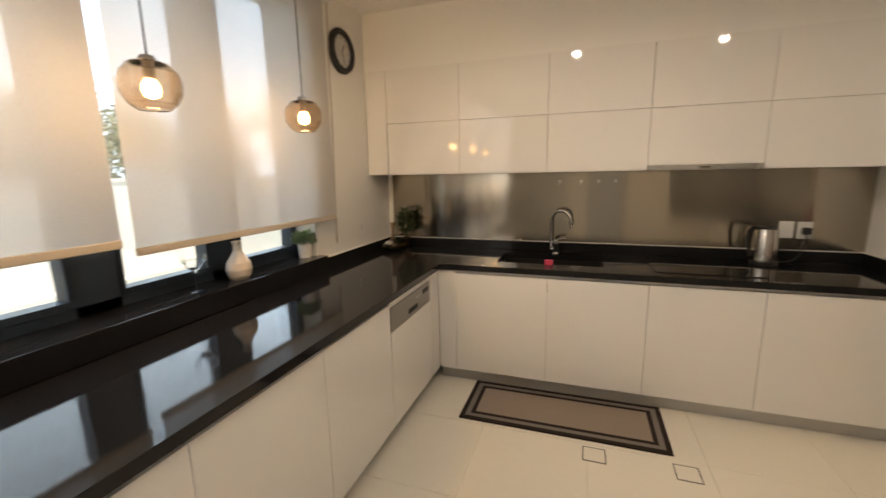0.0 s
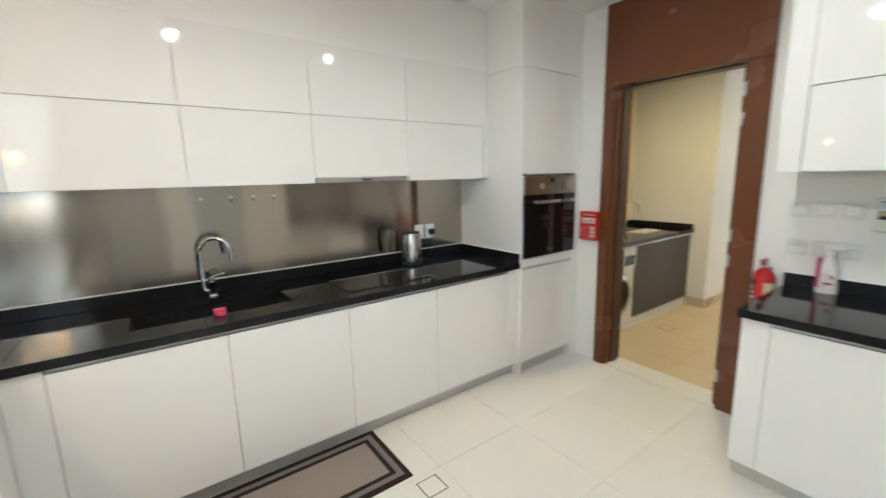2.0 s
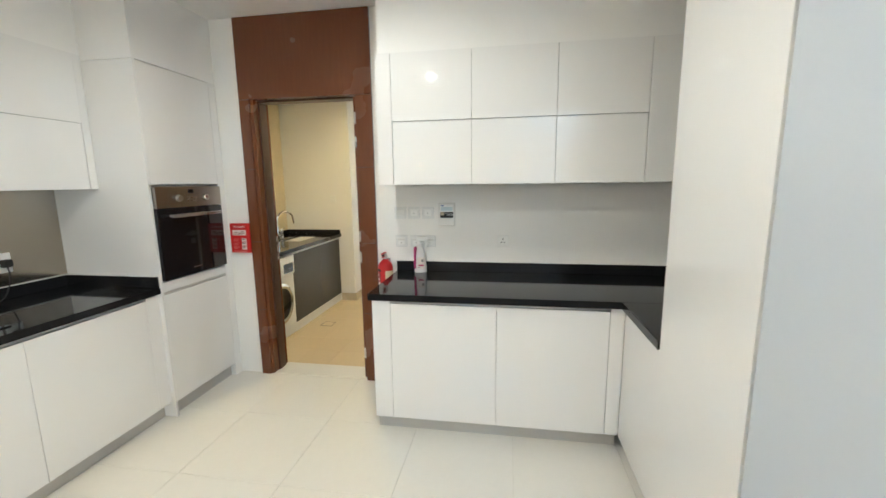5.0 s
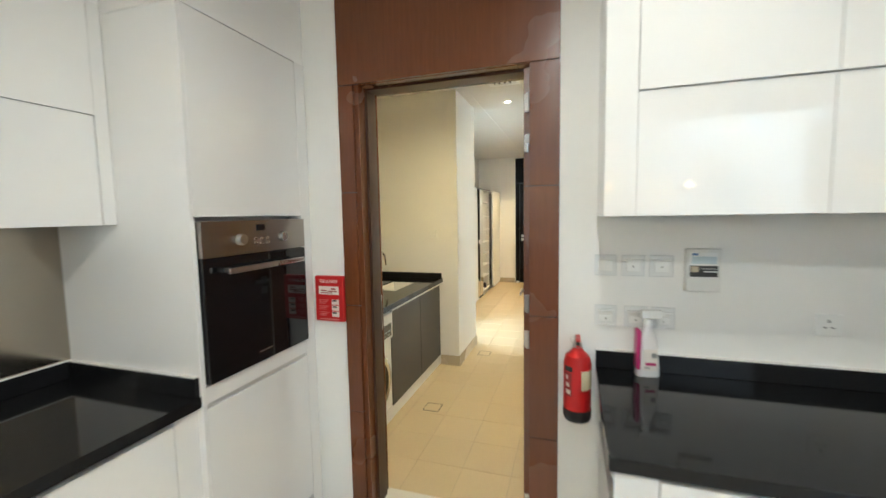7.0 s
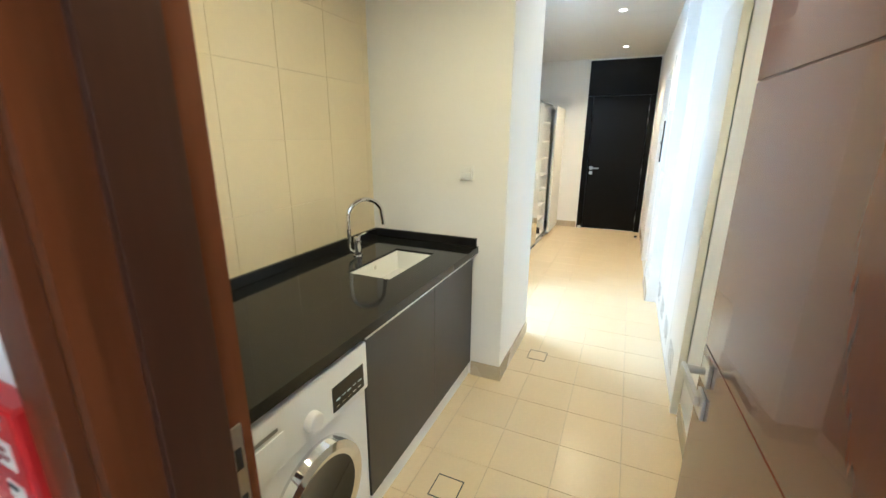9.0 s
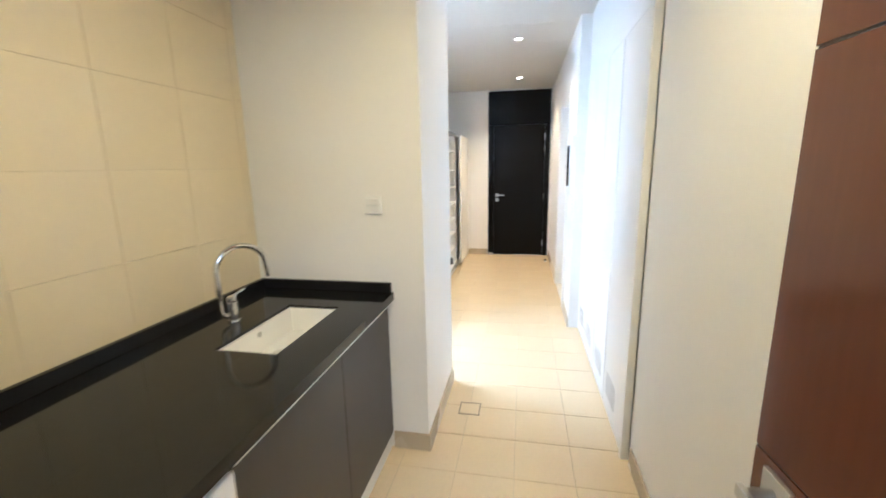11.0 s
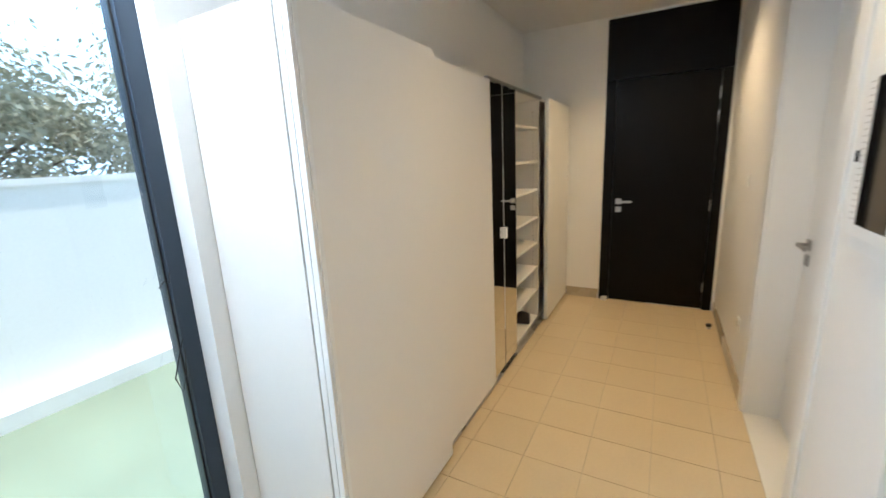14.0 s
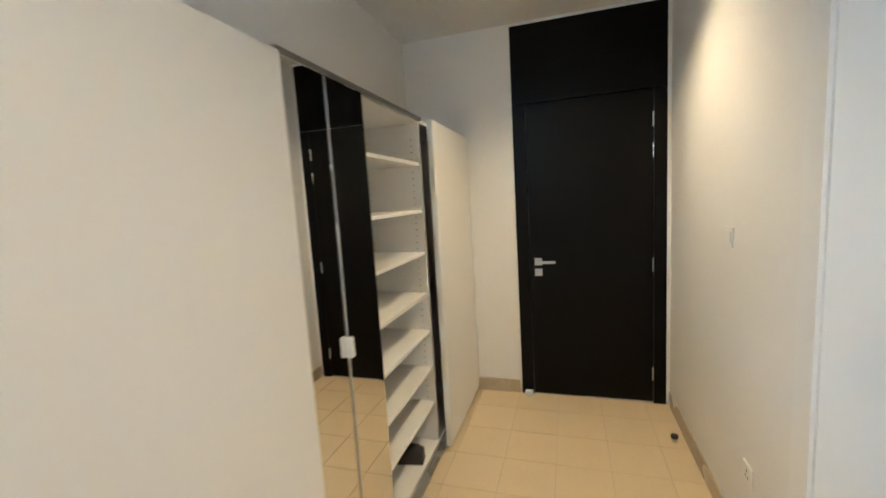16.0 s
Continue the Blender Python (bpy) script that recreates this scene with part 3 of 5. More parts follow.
# ---- kitchen cabinets ----
def base_unit(label, x0, x1, m, filler=False, front=True):
    """A base cabinet from x0 to x1 whose front looks along -y of m."""
    u = thing("base_filler" if filler else "base_cabinet", label, "kitchen cabinet", "" if filler else "base cabinets", m=m)
    part("body", boxes((x0, x1, 0.0, 0.56, 0.10, 0.69)), CARCASS, u)
    part("top_rail", boxes((x0, x1, 0.021, 0.09, 0.80, 0.858)), CARCASS, u)
    part("door", boxes((x0 + 0.0013, x1 - 0.0013, -0.021, -0.001, 0.105, 0.852 if filler else 0.836), bevel=0.0015), GLOSS, u)
    if not filler:
        part("grip_channel", boxes((x0, x1, 0.0, 0.02, 0.839, 0.859)), PALE_ALU, u, "recessed aluminium grip channel")
    part("plinth", boxes((x0, x1, 0.045, 0.06, 0, 0.099)), KICK, u)
    return u


def wall_unit(x0, x1, m, z0, z1, depth, top_gap=0.0, back=0.0):
    u = thing("wall_cabinet", "white gloss wall cabinet with a plain lift-up door", "kitchen cabinet", "wall cabinets", m=m)
    part("body", boxes((x0, x1, back, depth, z0, z1)), CARCASS, u)
    part("door", boxes((x0 + 0.0012, x1 - 0.0012, back - 0.02, back - 0.001, z0 - 0.004, z1 - top_gap), bevel=0.0012), GLOSS, u)
    return u


BASE, FILL = "white gloss base cabinet with a handleless door", "white gloss filler strip between base cabinets"
M_SINK = pose(0, 3.172, 0)
for a, b in ((-0.735, -0.10), (-0.10, 0.508), (0.508, 1.112), (1.112, 1.765)):
    base_unit(BASE, a, b, M_SINK)
base_unit(FILL, 1.765, 1.86, M_SINK, True)
base_unit(FILL, -0.864, -0.735, M_SINK, True)
M_WIN = pose(-0.885, 0, 0, 0, 0, 90)
for k in range(6):
    b = 2.36 - 0.6 * (k + 0)
    base_unit(BASE, b - 0.6, b, M_WIN)
base_unit(FILL, 2.965, 3.15, M_WIN, True)
dw = thing("dishwasher", "built-in dishwasher with a steel control strip and white front", "dishwasher", m=M_WIN)
part("body", boxes((2.362, 2.963, 0.0, 0.55, 0.10, 0.85)), CARCASS, dw)
part("door", boxes((2.364, 2.961, -0.021, -0.001, 0.105, 0.672), bevel=0.0015), GLOSS, dw)
part("top_strip", boxes((2.364, 2.961, -0.021, -0.001, 0.819, 0.85), bevel=0.0015), GLOSS, dw)
cp = part("control_panel", boxes((2.364, 2.961, -0.024, -0.001, 0.676, 0.815), bevel=0.002), SATIN_DARK, dw, "brushed steel control panel")
part("grip", boxes((2.60, 2.74, -0.0255, -0.022, 0.702, 0.732), bevel=0.001), RUBBER, cp, "dark grip recess")
part("display", boxes((2.83, 2.93, -0.0255, -0.022, 0.762, 0.792), bevel=0.001), BLACK_GLASS, cp)
for k in range(3):
    part("button", boxes((2.78 - 0.03 * k, 2.795 - 0.03 * k, -0.027, -0.023, 0.767, 0.782), bevel=0.001), CHROME, cp)

wt = thing("worktop", "polished black granite worktop running round the corner", "worktop")
SX0, SX1, SY0, SY1 = -0.47, 0.25, 3.30, 3.655
part("slab", boxes((WX, -0.843, -1.4, SY, 0.86, 0.90), bevel=0.002), GRANITE, wt)
part("slab", ring_slab(-0.8425, 1.86, 3.13, SY, SX0, SX1, SY0, SY1, 0.86, 0.90), GRANITE, wt)
part("upstand", boxes((WX + 0.02, 1.86, SY - 0.02, SY, 0.901, 0.972), bevel=0.0015), GRANITE, wt)
part("upstand", boxes((WX, WX + 0.02, 2.755, SY, 0.901, 0.972), bevel=0.0015), GRANITE, wt)
part("upstand", boxes((1.84, 1.86, 3.135, SY - 0.02, 0.901, 0.972), bevel=0.0015), GRANITE, wt)
for d in ((WX + 0.02, 1.86, SY - 0.0205, SY - 0.0065, 0.9725, 0.9765), (WX + 0.0005, WX + 0.020, 2.758, SY - 0.021, 0.9725, 0.9765), (1.843, 1.8595, 3.14, SY - 0.021, 0.9725, 0.9765)):
    part("sealant", boxes(d, bevel=0.001), SEALANT, wt, "thin white sealant bead")
sb = basin(SX0 - 0.010, SX1 + 0.010, SY0 - 0.010, SY1 + 0.010, 0.70, 0.859, 0.008)
sink = tagged(part("kitchen_sink", sb, BLACK_SINK), "dark undermounted kitchen sink", "sink")
db = bmesh.new()
cyl(db, 0.045, 0.045, 0.708, 0.713, Matrix.Translation(((SX0 + SX1) / 2, (SY0 + SY1) / 2, 0)), 24)
part("drain", db, CHROME, sink, "chrome drain")
tagged(part("backsplash", boxes((WX + 0.045, 1.862, SY - 0.006, SY - 0.001, 0.973, 1.527)), STEEL), "brushed stainless steel splashback sheet with vertical sheen", "splashback")

for x in (-0.077, 0.081, 0.208, 0.328):
    hk = thing("hook", "tiny steel adhesive hook on the splashback", "hook", "splashback hooks", m=pose(x, SY - 0.0065, 1.455))
    part("plate", boxes((-0.009, 0.009, -0.002, 0, -0.009, 0.009), bevel=0.0006), CHROME, hk)
    part("peg", tube(bmesh.new(), [(0, -0.002, 0.0), (0, -0.010, -0.006), (0, -0.016, -0.022), (0, -0.022, -0.018)], 0.0022, 8), SATIN_DARK, hk)

hob = thing("hob", "flush black glass hob in the worktop", "hob")
part("glass", boxes((0.545, 1.135, 3.235, 3.745, 0.9005, 0.906), bevel=0.002), BLACK_GLASS, hob)

M_UP = pose(0, 3.498, 0)
UPX = (-1.39, -0.796, -0.152, 0.493, 1.135, 1.812)
for a, b in zip(UPX, UPX[1:]):
    wall_unit(a, b, M_UP, 1.566 if a > 0.45 and b < 1.2 else 1.533, 1.9235, 0.325, 0.0022, 0.008)
    wall_unit(a, b, M_UP, 1.926, 2.318, 0.325)
for a, b in ((WX + 0.003, -1.391), (1.813, 1.858)):
    tagged(part("wall_cabinet_filler", boxes((a, b, 3.48, SY - 0.008, 1.529, 2.318), bevel=0.0015), GLOSS), "white gloss filler panel beside the wall cabinets", "kitchen cabinet")
hood = thing("extractor_hood", "slim stainless steel extractor under the wall cabinet", "extractor hood")
part("fascia", boxes((0.497, 1.131, 3.470, 3.490, 1.529, 1.560), bevel=0.002), SATIN, hood)
part("underside", boxes((0.50, 1.128, 3.491, 3.80, 1.531, 1.560)), SATIN_DARK, hood)
part("badge", boxes((0.79, 0.85, 3.4685, 3.4705, 1.540, 1.548)), RUBBER, hood)

RX = 2.20
M_RU = pose(RX, 0, 0, 0, 0, -90)
RUY = (-1.656, -1.160, -0.663, -0.161)
for a, b in zip(RUY, RUY[1:]):
    wall_unit(a, b, M_RU, 1.536, 1.920, 0.34, 0.002, 0.010)
    wall_unit(a, b, M_RU, 1.924, 2.318, 0.34)
for a, b in ((1.657, 1.752), (-0.10, 0.160)):
    tagged(part("wall_cabinet_filler", boxes((RX - 0.02, DX0 - 0.002, a, b, 1.532, 2.318), bevel=0.0015), GLOSS), "white gloss filler panel beside the wall cabinets", "kitchen cabinet")
M_RB = pose(1.922, 0, 0, 0, 0, -90)
base_unit(FILL, -1.735, -1.621, M_RB, True)
base_unit(BASE, -1.621, -0.993, M_RB)
base_unit(BASE, -0.993, -0.375, M_RB)
base_unit(FILL, -0.375, -0.30, M_RB, True)
M_RS = pose(0, 0.279, 0, 0, 0, 180)
base_unit(BASE, -1.90, -1.335, M_RS)
wt2 = thing("corner_worktop", "polished black granite worktop in the corner by the service door", "worktop")
part("slab", boxes((1.872, DX0, -0.26, 1.75, 0.86, 0.90), bevel=0.002), GRANITE, wt2)
part("slab", boxes((1.335, 1.872, -0.26, 0.327, 0.86, 0.90), bevel=0.002), GRANITE, wt2)
part("upstand", boxes((DX0 - 0.02, DX0, -0.24, 1.75, 0.901, 0.972), bevel=0.0015), GRANITE, wt2)
part("upstand", boxes((1.335, DX0 - 0.02, -0.26, -0.24, 0.901, 0.972), bevel=0.0015), GRANITE, wt2)
part("sealant", boxes((DX0 - 0.019, DX0 - 0.0005, -0.24, 1.748, 0.9725, 0.9765), bevel=0.001), SEALANT, wt2, "thin white sealant bead")
tl = thing("tall_cabinet", "tall white gloss larder cabinet beside the worktop", "kitchen cabinet")
part("body", boxes((0.725, 1.332, -0.25, 0.298, 0.10, 2.32)), CARCASS, tl)
part("door", boxes((0.727, 1.332, 0.30, 0.32, 0.105, 2.318), bevel=0.0015), GLOSS, tl)
part("plinth", boxes((0.725, 1.332, 0.25, 0.265, 0, 0.099)), KICK, tl)
fr = thing("refrigerator", "tall pale grey refrigerator with plain doors", "refrigerator")
part("body", boxes((0.155, 0.706, -0.25, 0.268, 0.02, 2.1), bevel=0.004), FRIDGE, fr)
part("door", boxes((0.153, 0.708, 0.272, 0.325, 0.70, 2.1), bevel=0.006), FRIDGE, fr)
part("door", boxes((0.153, 0.708, 0.272, 0.325, 0.06, 0.695), bevel=0.006), FRIDGE, fr)
tagged(part("end_panel", boxes((0.709, 0.7235, -0.25, 0.30, 0, 2.32)), SATIN), "thin brushed metal end panel beside the refrigerator", "panel")

# oven column
ovc = thing("oven_column", "tall white gloss cabinet that houses the oven", "kitchen cabinet")
part("side_panel", boxes((1.8605, 1.8785, 3.125, SY - 0.001, 0, 2.288), bevel=0.001), GLOSS, ovc)
part("side_panel", boxes((2.474, 2.546, 3.125, SY - 0.001, 0.0, 2.288), bevel=0.001), GLOSS, ovc)
part("door", boxes((1.880, 2.472, 3.125, 3.145, 1.553, 2.284), bevel=0.0015), GLOSS, ovc)
part("door", boxes((1.880, 2.472, 3.125, 3.145, 0.105, 0.842), bevel=0.0015), GLOSS, ovc)
part("rail", boxes((1.880, 2.472, 3.127, 3.145, 0.862, 0.925), bevel=0.001), GLOSS, ovc)
part("rail", boxes((1.880, 2.472, 3.134, 3.15, 0.843, 0.861)), KICK, ovc)
part("body", boxes((1.88, 2.472, 3.2, SY - 0.002, 0.1, 2.286)), CARCASS, ovc)
part("plinth", boxes((1.88, 2.472, 3.17, 3.185, 0.0, 0.099)), KICK, ovc)
oven = thing("oven", "built-in black glass oven with a steel control panel", "oven")
part("body", boxes((1.884, 2.468, 3.13, 3.199, 0.935, 1.535)), RUBBER, oven)
od = part("door", boxes((1.884, 2.468, 3.108, 3.128, 0.935, 1.398), bevel=0.002), BLACK_GLASS, oven)
hb = boxes((1.955, 2.40, 3.058, 3.072, 1.338, 1.360), bevel=0.004)
for x in (1.985, 2.37):
    box(hb, x - 0.008, x + 0.008, 3.072, 3.108, 1.341, 1.357)
part("handle", hb, SATIN, od, "satin steel bar handle")
part("badge", boxes((2.13, 2.21, 3.1065, 3.109, 0.975, 0.983)), SATIN, od)
cp = part("control_panel", boxes((1.884, 2.468, 3.106, 3.128, 1.402, 1.537), bevel=0.002), SATIN_WARM, oven, "brushed steel control panel")
part("display", boxes((2.15, 2.20, 3.1045, 3.107, 1.493, 1.519), bevel=0.001), BLACK_GLASS, cp)
for x in (2.06, 2.30):
    kb = bmesh.new()
    cyl(kb, 0.024, 0.021, 0, 0.022, Matrix.Translation((x, 3.106, 1.462)) @ pose(0, 0, 0, 90), 28, 0.003)
    part("knob", kb, SATIN, cp, "round satin steel knob")
for k in range(3):
    part("button", boxes((2.135 + 0.034 * k, 2.152 + 0.034 * k, 3.103, 3.107, 1.456, 1.464), (2.135 + 0.034 * k, 2.152 + 0.034 * k, 3.103, 3.107, 1.437, 1.445), bevel=0.0008), CHROME, cp)


# ---- utility ----
def util_unit(x0, x1):
    u = thing("utility_cabinet", "dark brown laminate cabinet under the utility worktop", "cabinet", "utility cabinets")
    part("body", boxes((x0, x1, 3.152, LY - 0.012, 0.10, 0.70)), DARK_LAM, u)
    part("door", boxes((x0 + 0.002, x1 - 0.002, 3.13, 3.15, 0.105, 0.83), bevel=0.0015), DARK_LAM, u)
    part("grip_channel", boxes((x0, x1, 3.118, 3.15, 0.834, 0.859), bevel=0.002), PALE_ALU, u, "pale aluminium grip channel")
    part("plinth", boxes((x0, x1, 3.145, 3.16, 0, 0.10)), SEMI_WHITE, u, "white plinth")


util_unit(3.476, 4.09)
util_unit(4.09, 4.645)
uw = thing("utility_worktop", "polished black granite worktop with a sink cut-out", "worktop")
UX0, UX1, UY0, UY1 = 3.915, 4.405, 3.285, 3.535
part("slab", ring_slab(2.77, EX, 3.10, LY - 0.012, UX0, UX1, UY0, UY1, 0.86, 0.90), GRANITE, uw)
part("upstand", boxes((2.77, EX - 0.02, LY - 0.032, LY - 0.012, 0.901, 0.952), bevel=0.0015), GRANITE, uw)
part("upstand", boxes((EX - 0.02, EX, 3.11, LY - 0.012, 0.901, 0.952), bevel=0.0015), GRANITE, uw)
part("support_panel", boxes((2.77, 2.79, 3.13, LY - 0.012, 0, 0.859)), DARK_LAM, uw)
ub = basin(UX0 + 0.0005, UX1 - 0.0005, UY0 + 0.0005, UY1 - 0.0005, 0.77, 0.889, 0.010)
us = tagged(part("utility_sink", ub, CERAMIC), "white rectangular ceramic utility sink", "sink")
db = bmesh.new()
cyl(db, 0.034, 0.030, 0.7802, 0.786, Matrix.Translation((4.15, 3.435, 0)), 24, 0.002)
part("drain", db, CHROME, us, "chrome drain")
db = bmesh.new()
cyl(db, 0.012, 0.012, 0, 0.004, Matrix.Translation((4.15, UY1 - 0.0115, 0.858)) @ pose(0, 0, 0, 90), 16)
part("overflow", db, CHROME, us, "chrome overflow")


def faucet(name, label, m, reach=0.16, high=0.33):
    f = thing(name, label, "tap", m=m)
    bb = bmesh.new()
    off = Matrix.Translation((0, -0.046, 0))
    cyl(bb, 0.026, 0.024, 0, 0.010, off, 24, 0.002)
    cyl(bb, 0.021, 0.021, 0.010, 0.088, off, 24, 0.003)
    part("body", bb, CHROME, f)
    r = reach / 2
    pts = [(0, -0.035, 0.028), (0, -0.020, 0.027), (0, -0.006, 0.036), (0, 0, 0.055), (0, 0, high - r)] + [(0, -r + r * math.cos(a), high - r + r * math.sin(a)) for a in [k * math.pi / 14 for k in range(1, 13)]]
    pts.append((0, -reach - 0.004, high - r - 0.05))
    part("spout", tube(bmesh.new(), pts, 0.0115), CHROME, f)
    lb = bmesh.new()
    cyl(lb, 0.021, 0.019, 0.090, 0.112, off, 24, 0.003)
    tube(lb, [(0, -0.046, 0.106), (0.015, -0.075, 0.118), (0.03, -0.105, 0.122)], 0.006, 10)
    part("lever", lb, CHROME, f)
    return f


faucet("kitchen_tap", "tall chrome kitchen tap with a curved spout", pose(-0.125, 3.735, 0.90, 0, 0, 62), 0.17, 0.335)
faucet("utility_tap", "tall chrome utility tap with a curved spout", pose(4.14, 3.68, 0.90, 0, 0, 52), 0.20, 0.32)

wm = thing("washing_machine", "white front-loading washing machine with a dark display", "washing machine", m=pose(3.172, 3.122, 0))
part("body", boxes((-0.295, 0.295, 0.004, 0.60, 0.012, 0.845), bevel=0.012), WHITE_PLASTIC, wm)
pn = part("control_panel", boxes((-0.293, 0.293, -0.012, 0.006, 0.645, 0.838), bevel=0.009), WHITE_PLASTIC, wm)
part("display", boxes((0.09, 0.262, -0.0145, -0.011, 0.668, 0.762), bevel=0.001), BLACK_GLASS, pn, "black glass display")
for k in range(5):
    part("button", boxes((0.105 + 0.03 * k, 0.122 + 0.03 * k, -0.0155, -0.0143, 0.684, 0.687)), SATIN, pn)
    part("segment", boxes((0.106 + 0.03 * k, 0.126 + 0.03 * k, -0.0153, -0.0143, 0.706 + 0.003 * (k % 2), 0.711)), LCD, pn)
kb = bmesh.new()
cyl(kb, 0.034, 0.029, 0, 0.028, Matrix.Translation((-0.012, -0.012, 0.715)) @ pose(0, 0, 0, 90), 32, 0.004)
part("dial", kb, MILK_PLASTIC, pn, "pale programme dial")
part("drawer", boxes((-0.27, -0.12, -0.0145, -0.010, 0.675, 0.76), bevel=0.002), WHITE_PLASTIC, pn, "detergent drawer front")
part("lettering_bar", boxes((-0.25, -0.14, -0.0158, -0.0144, 0.775, 0.786)), SATIN_DARK, pn)
rg = bmesh.new()
lathe(rg, [(0.15, 0.012), (0.155, 0.036), (0.175, 0.042), (0.20, 0.034), (0.212, 0.010), (0.212, 0.0)], 56, Matrix.Translation((0, 0.004, 0.39)) @ pose(0, 0, 0, 90))
dr = part("door", rg, CHROME, wm, "round chrome-rimmed door")
gl = bmesh.new()
lathe(gl, [(0.0, 0.015), (0.06, 0.019), (0.11, 0.026), (0.156, 0.036), (0.156, 0.004), (0.0, 0.004)], 48, Matrix.Translation((0, 0.004, 0.39)) @ pose(0, 0, 0, 90))
part("door_glass", gl, BLACK_GLASS, dr, "dark door glass")
part("filter_flap", boxes((0.15, 0.26, -0.001, 0.006, 0.05, 0.13), bevel=0.002), WHITE_PLASTIC, wm)

# flush closet doors with vent grilles
for a, b in ((4.806, 5.304), (5.31, 5.728), (5.732, 6.148), (6.152, 6.55)):
    c = thing("closet_door", "flush white closet door with a vent grille at its foot", "closet door", "closet doors")
    part("leaf", boxes((a + 0.002, b - 0.002, CY - 0.022, CY, 0.012, 2.205), bevel=0.0015), SEMI_WHITE, c)
    for k in range(7):
        part("slat", boxes((b - 0.31, b - 0.07, CY - 0.001, CY + 0.0006, 0.12 + 0.022 * k, 0.1245 + 0.022 * k)), VENT_DARK, c, "dark grille slot")
struct("closet_frame", boxes((4.76, 4.80, UY - 0.1, CY + 0.006, 0, 2.95), (4.80, 6.57, CY - 0.03, CY - 0.002, 2.209, 2.95), (6.552, 6.5695, CY - 0.03, CY + 0.003, 0, 2.209), bevel=0.001), SEMI_WHITE, "white painted closet surround", "closet surround")

# dark strips added behind the joints, shade of the gaps as colour
struct("closet_gap_shade", boxes(*((x - 0.004, x + 0.004, CY - 0.0275, CY - 0.0235, 0.012, 2.2) for x in (5.307, 5.73, 6.15))), VENT_DARK, "dark strips standing in for shade in the closet door joints", "closet gap")

# ---- wardrobe ----
wr = thing("wardrobe", "long white wardrobe with sliding doors, one shelved bay open", "wardrobe")
WY = 3.47
part("side_panel", boxes((6.225, 6.243, 3.4445, LY - 0.002, 0, 2.0), bevel=0.001), MELAMINE, wr)
for x in (7.30, 8.235, 8.955, 9.775):
    part("side_panel", boxes((x, x + 0.018, WY + 0.002, LY - 0.012, 0.06, 1.98)), MELAMINE, wr)
part("back_panel", boxes((6.245, 9.793, LY - 0.010, LY - 0.002, 0.0, 1.98)), MELAMINE, wr)
part("top_panel", boxes((6.245, 9.793, WY, LY - 0.01, 1.982, 2.0)), MELAMINE, wr)
part("bottom_panel", boxes((6.245, 9.793, WY, LY - 0.01, 0.042, 0.06)), MELAMINE, wr)
part("plinth", boxes((6.245, 9.793, WY + 0.005, WY + 0.02, 0.0, 0.042)), KICK, wr)
part("top_rail", boxes((7.748, 8.95, 3.447, WY - 0.001, 1.987, 2.006), bevel=0.001), SATIN_DARK, wr, "aluminium top track")
part("bottom_rail", boxes((6.245, 9.793, 3.43, WY - 0.001, 0.012, 0.024), bevel=0.001), SATIN, wr, "aluminium floor track")
part("sliding_door", boxes((6.262, 7.005, 3.39, 3.408, 0.03, 2.0), bevel=0.001), MELAMINE, wr)
part("door_edge", boxes((6.226, 6.241, 3.414, 3.438, 0.03, 2.0), (6.226, 6.241, 3.388, 3.4115, 0.03, 2.0), (6.2425, 6.261, 3.386, 3.42, 0.03, 2.0), bevel=0.002), WHITE_PLASTIC, wr, "white edge profile")
part("sliding_door", boxes((6.95, 7.745, 3.432, 3.45, 0.03, 1.985), bevel=0.001), MELAMINE, wr)
for a, b in ((7.748, 7.974), (7.982, 8.246)):
    md = part("mirror_door", boxes((a, b, 3.446, 3.462, 0.03, 1.985), bevel=0.001), SATIN, wr, "mirrored folding door")
    part("mirror", boxes((a + 0.006, b - 0.006, 3.4435, 3.4465, 0.036, 1.979)), MIRROR, md)
part("knob", boxes((7.962, 7.988, 3.420, 3.443, 0.995, 1.07), bevel=0.004), WHITE_PLASTIC, wr, "pale plastic door knob")
for z in (1.761, 1.491, 1.246, 1.001, 0.771, 0.541, 0.318):
    part("shelf", boxes((8.254, 8.954, WY + 0.01, LY - 0.012, z - 0.018, z), bevel=0.001), MELAMINE, wr)
pb = bmesh.new()
for k in range(44):
    for y in (3.52, 3.80):
        box(pb, 8.953, 8.9552, y, y + 0.005, 0.3 + 0.037 * k, 0.305 + 0.037 * k)
part("peg_hole", pb, VENT_DARK, wr)
part("sliding_door", boxes((8.985, 9.793, 3.39, 3.408, 0.03, 1.992), bevel=0.001), MELAMINE, wr)
part("door_edge", boxes((8.953, 8.966, 3.388, 3.42, 0.03, 1.992), (8.970, 8.984, 3.386, 3.418, 0.03, 1.992), bevel=0.002), WHITE_PLASTIC, wr, "white edge profile")
part("bumper", boxes((8.30, 8.36, 3.56, 3.60, 1.955, 1.981), (8.40, 8.46, 3.56, 3.60, 1.955, 1.981), bevel=0.004), SATIN, wr, "metal damper under the top")
sh = thing("shoe", "worn dark brown leather shoe on the bottom shelf", "shoe", m=pose(8.72, 3.62, 0.062, 0, 0, 100))
ub = bmesh.new()
prof = [(-0.13, 0.034, 0.05, 0.075), (-0.10, 0.042, 0.05, 0.09), (-0.05, 0.040, 0.05, 0.095), (0.0, 0.040, 0.04, 0.08), (0.05, 0.046, 0.03, 0.058), (0.10, 0.046, 0.022, 0.045), (0.135, 0.034, 0.02, 0.036), (0.15, 0.012, 0.018, 0.028)]
rings = []
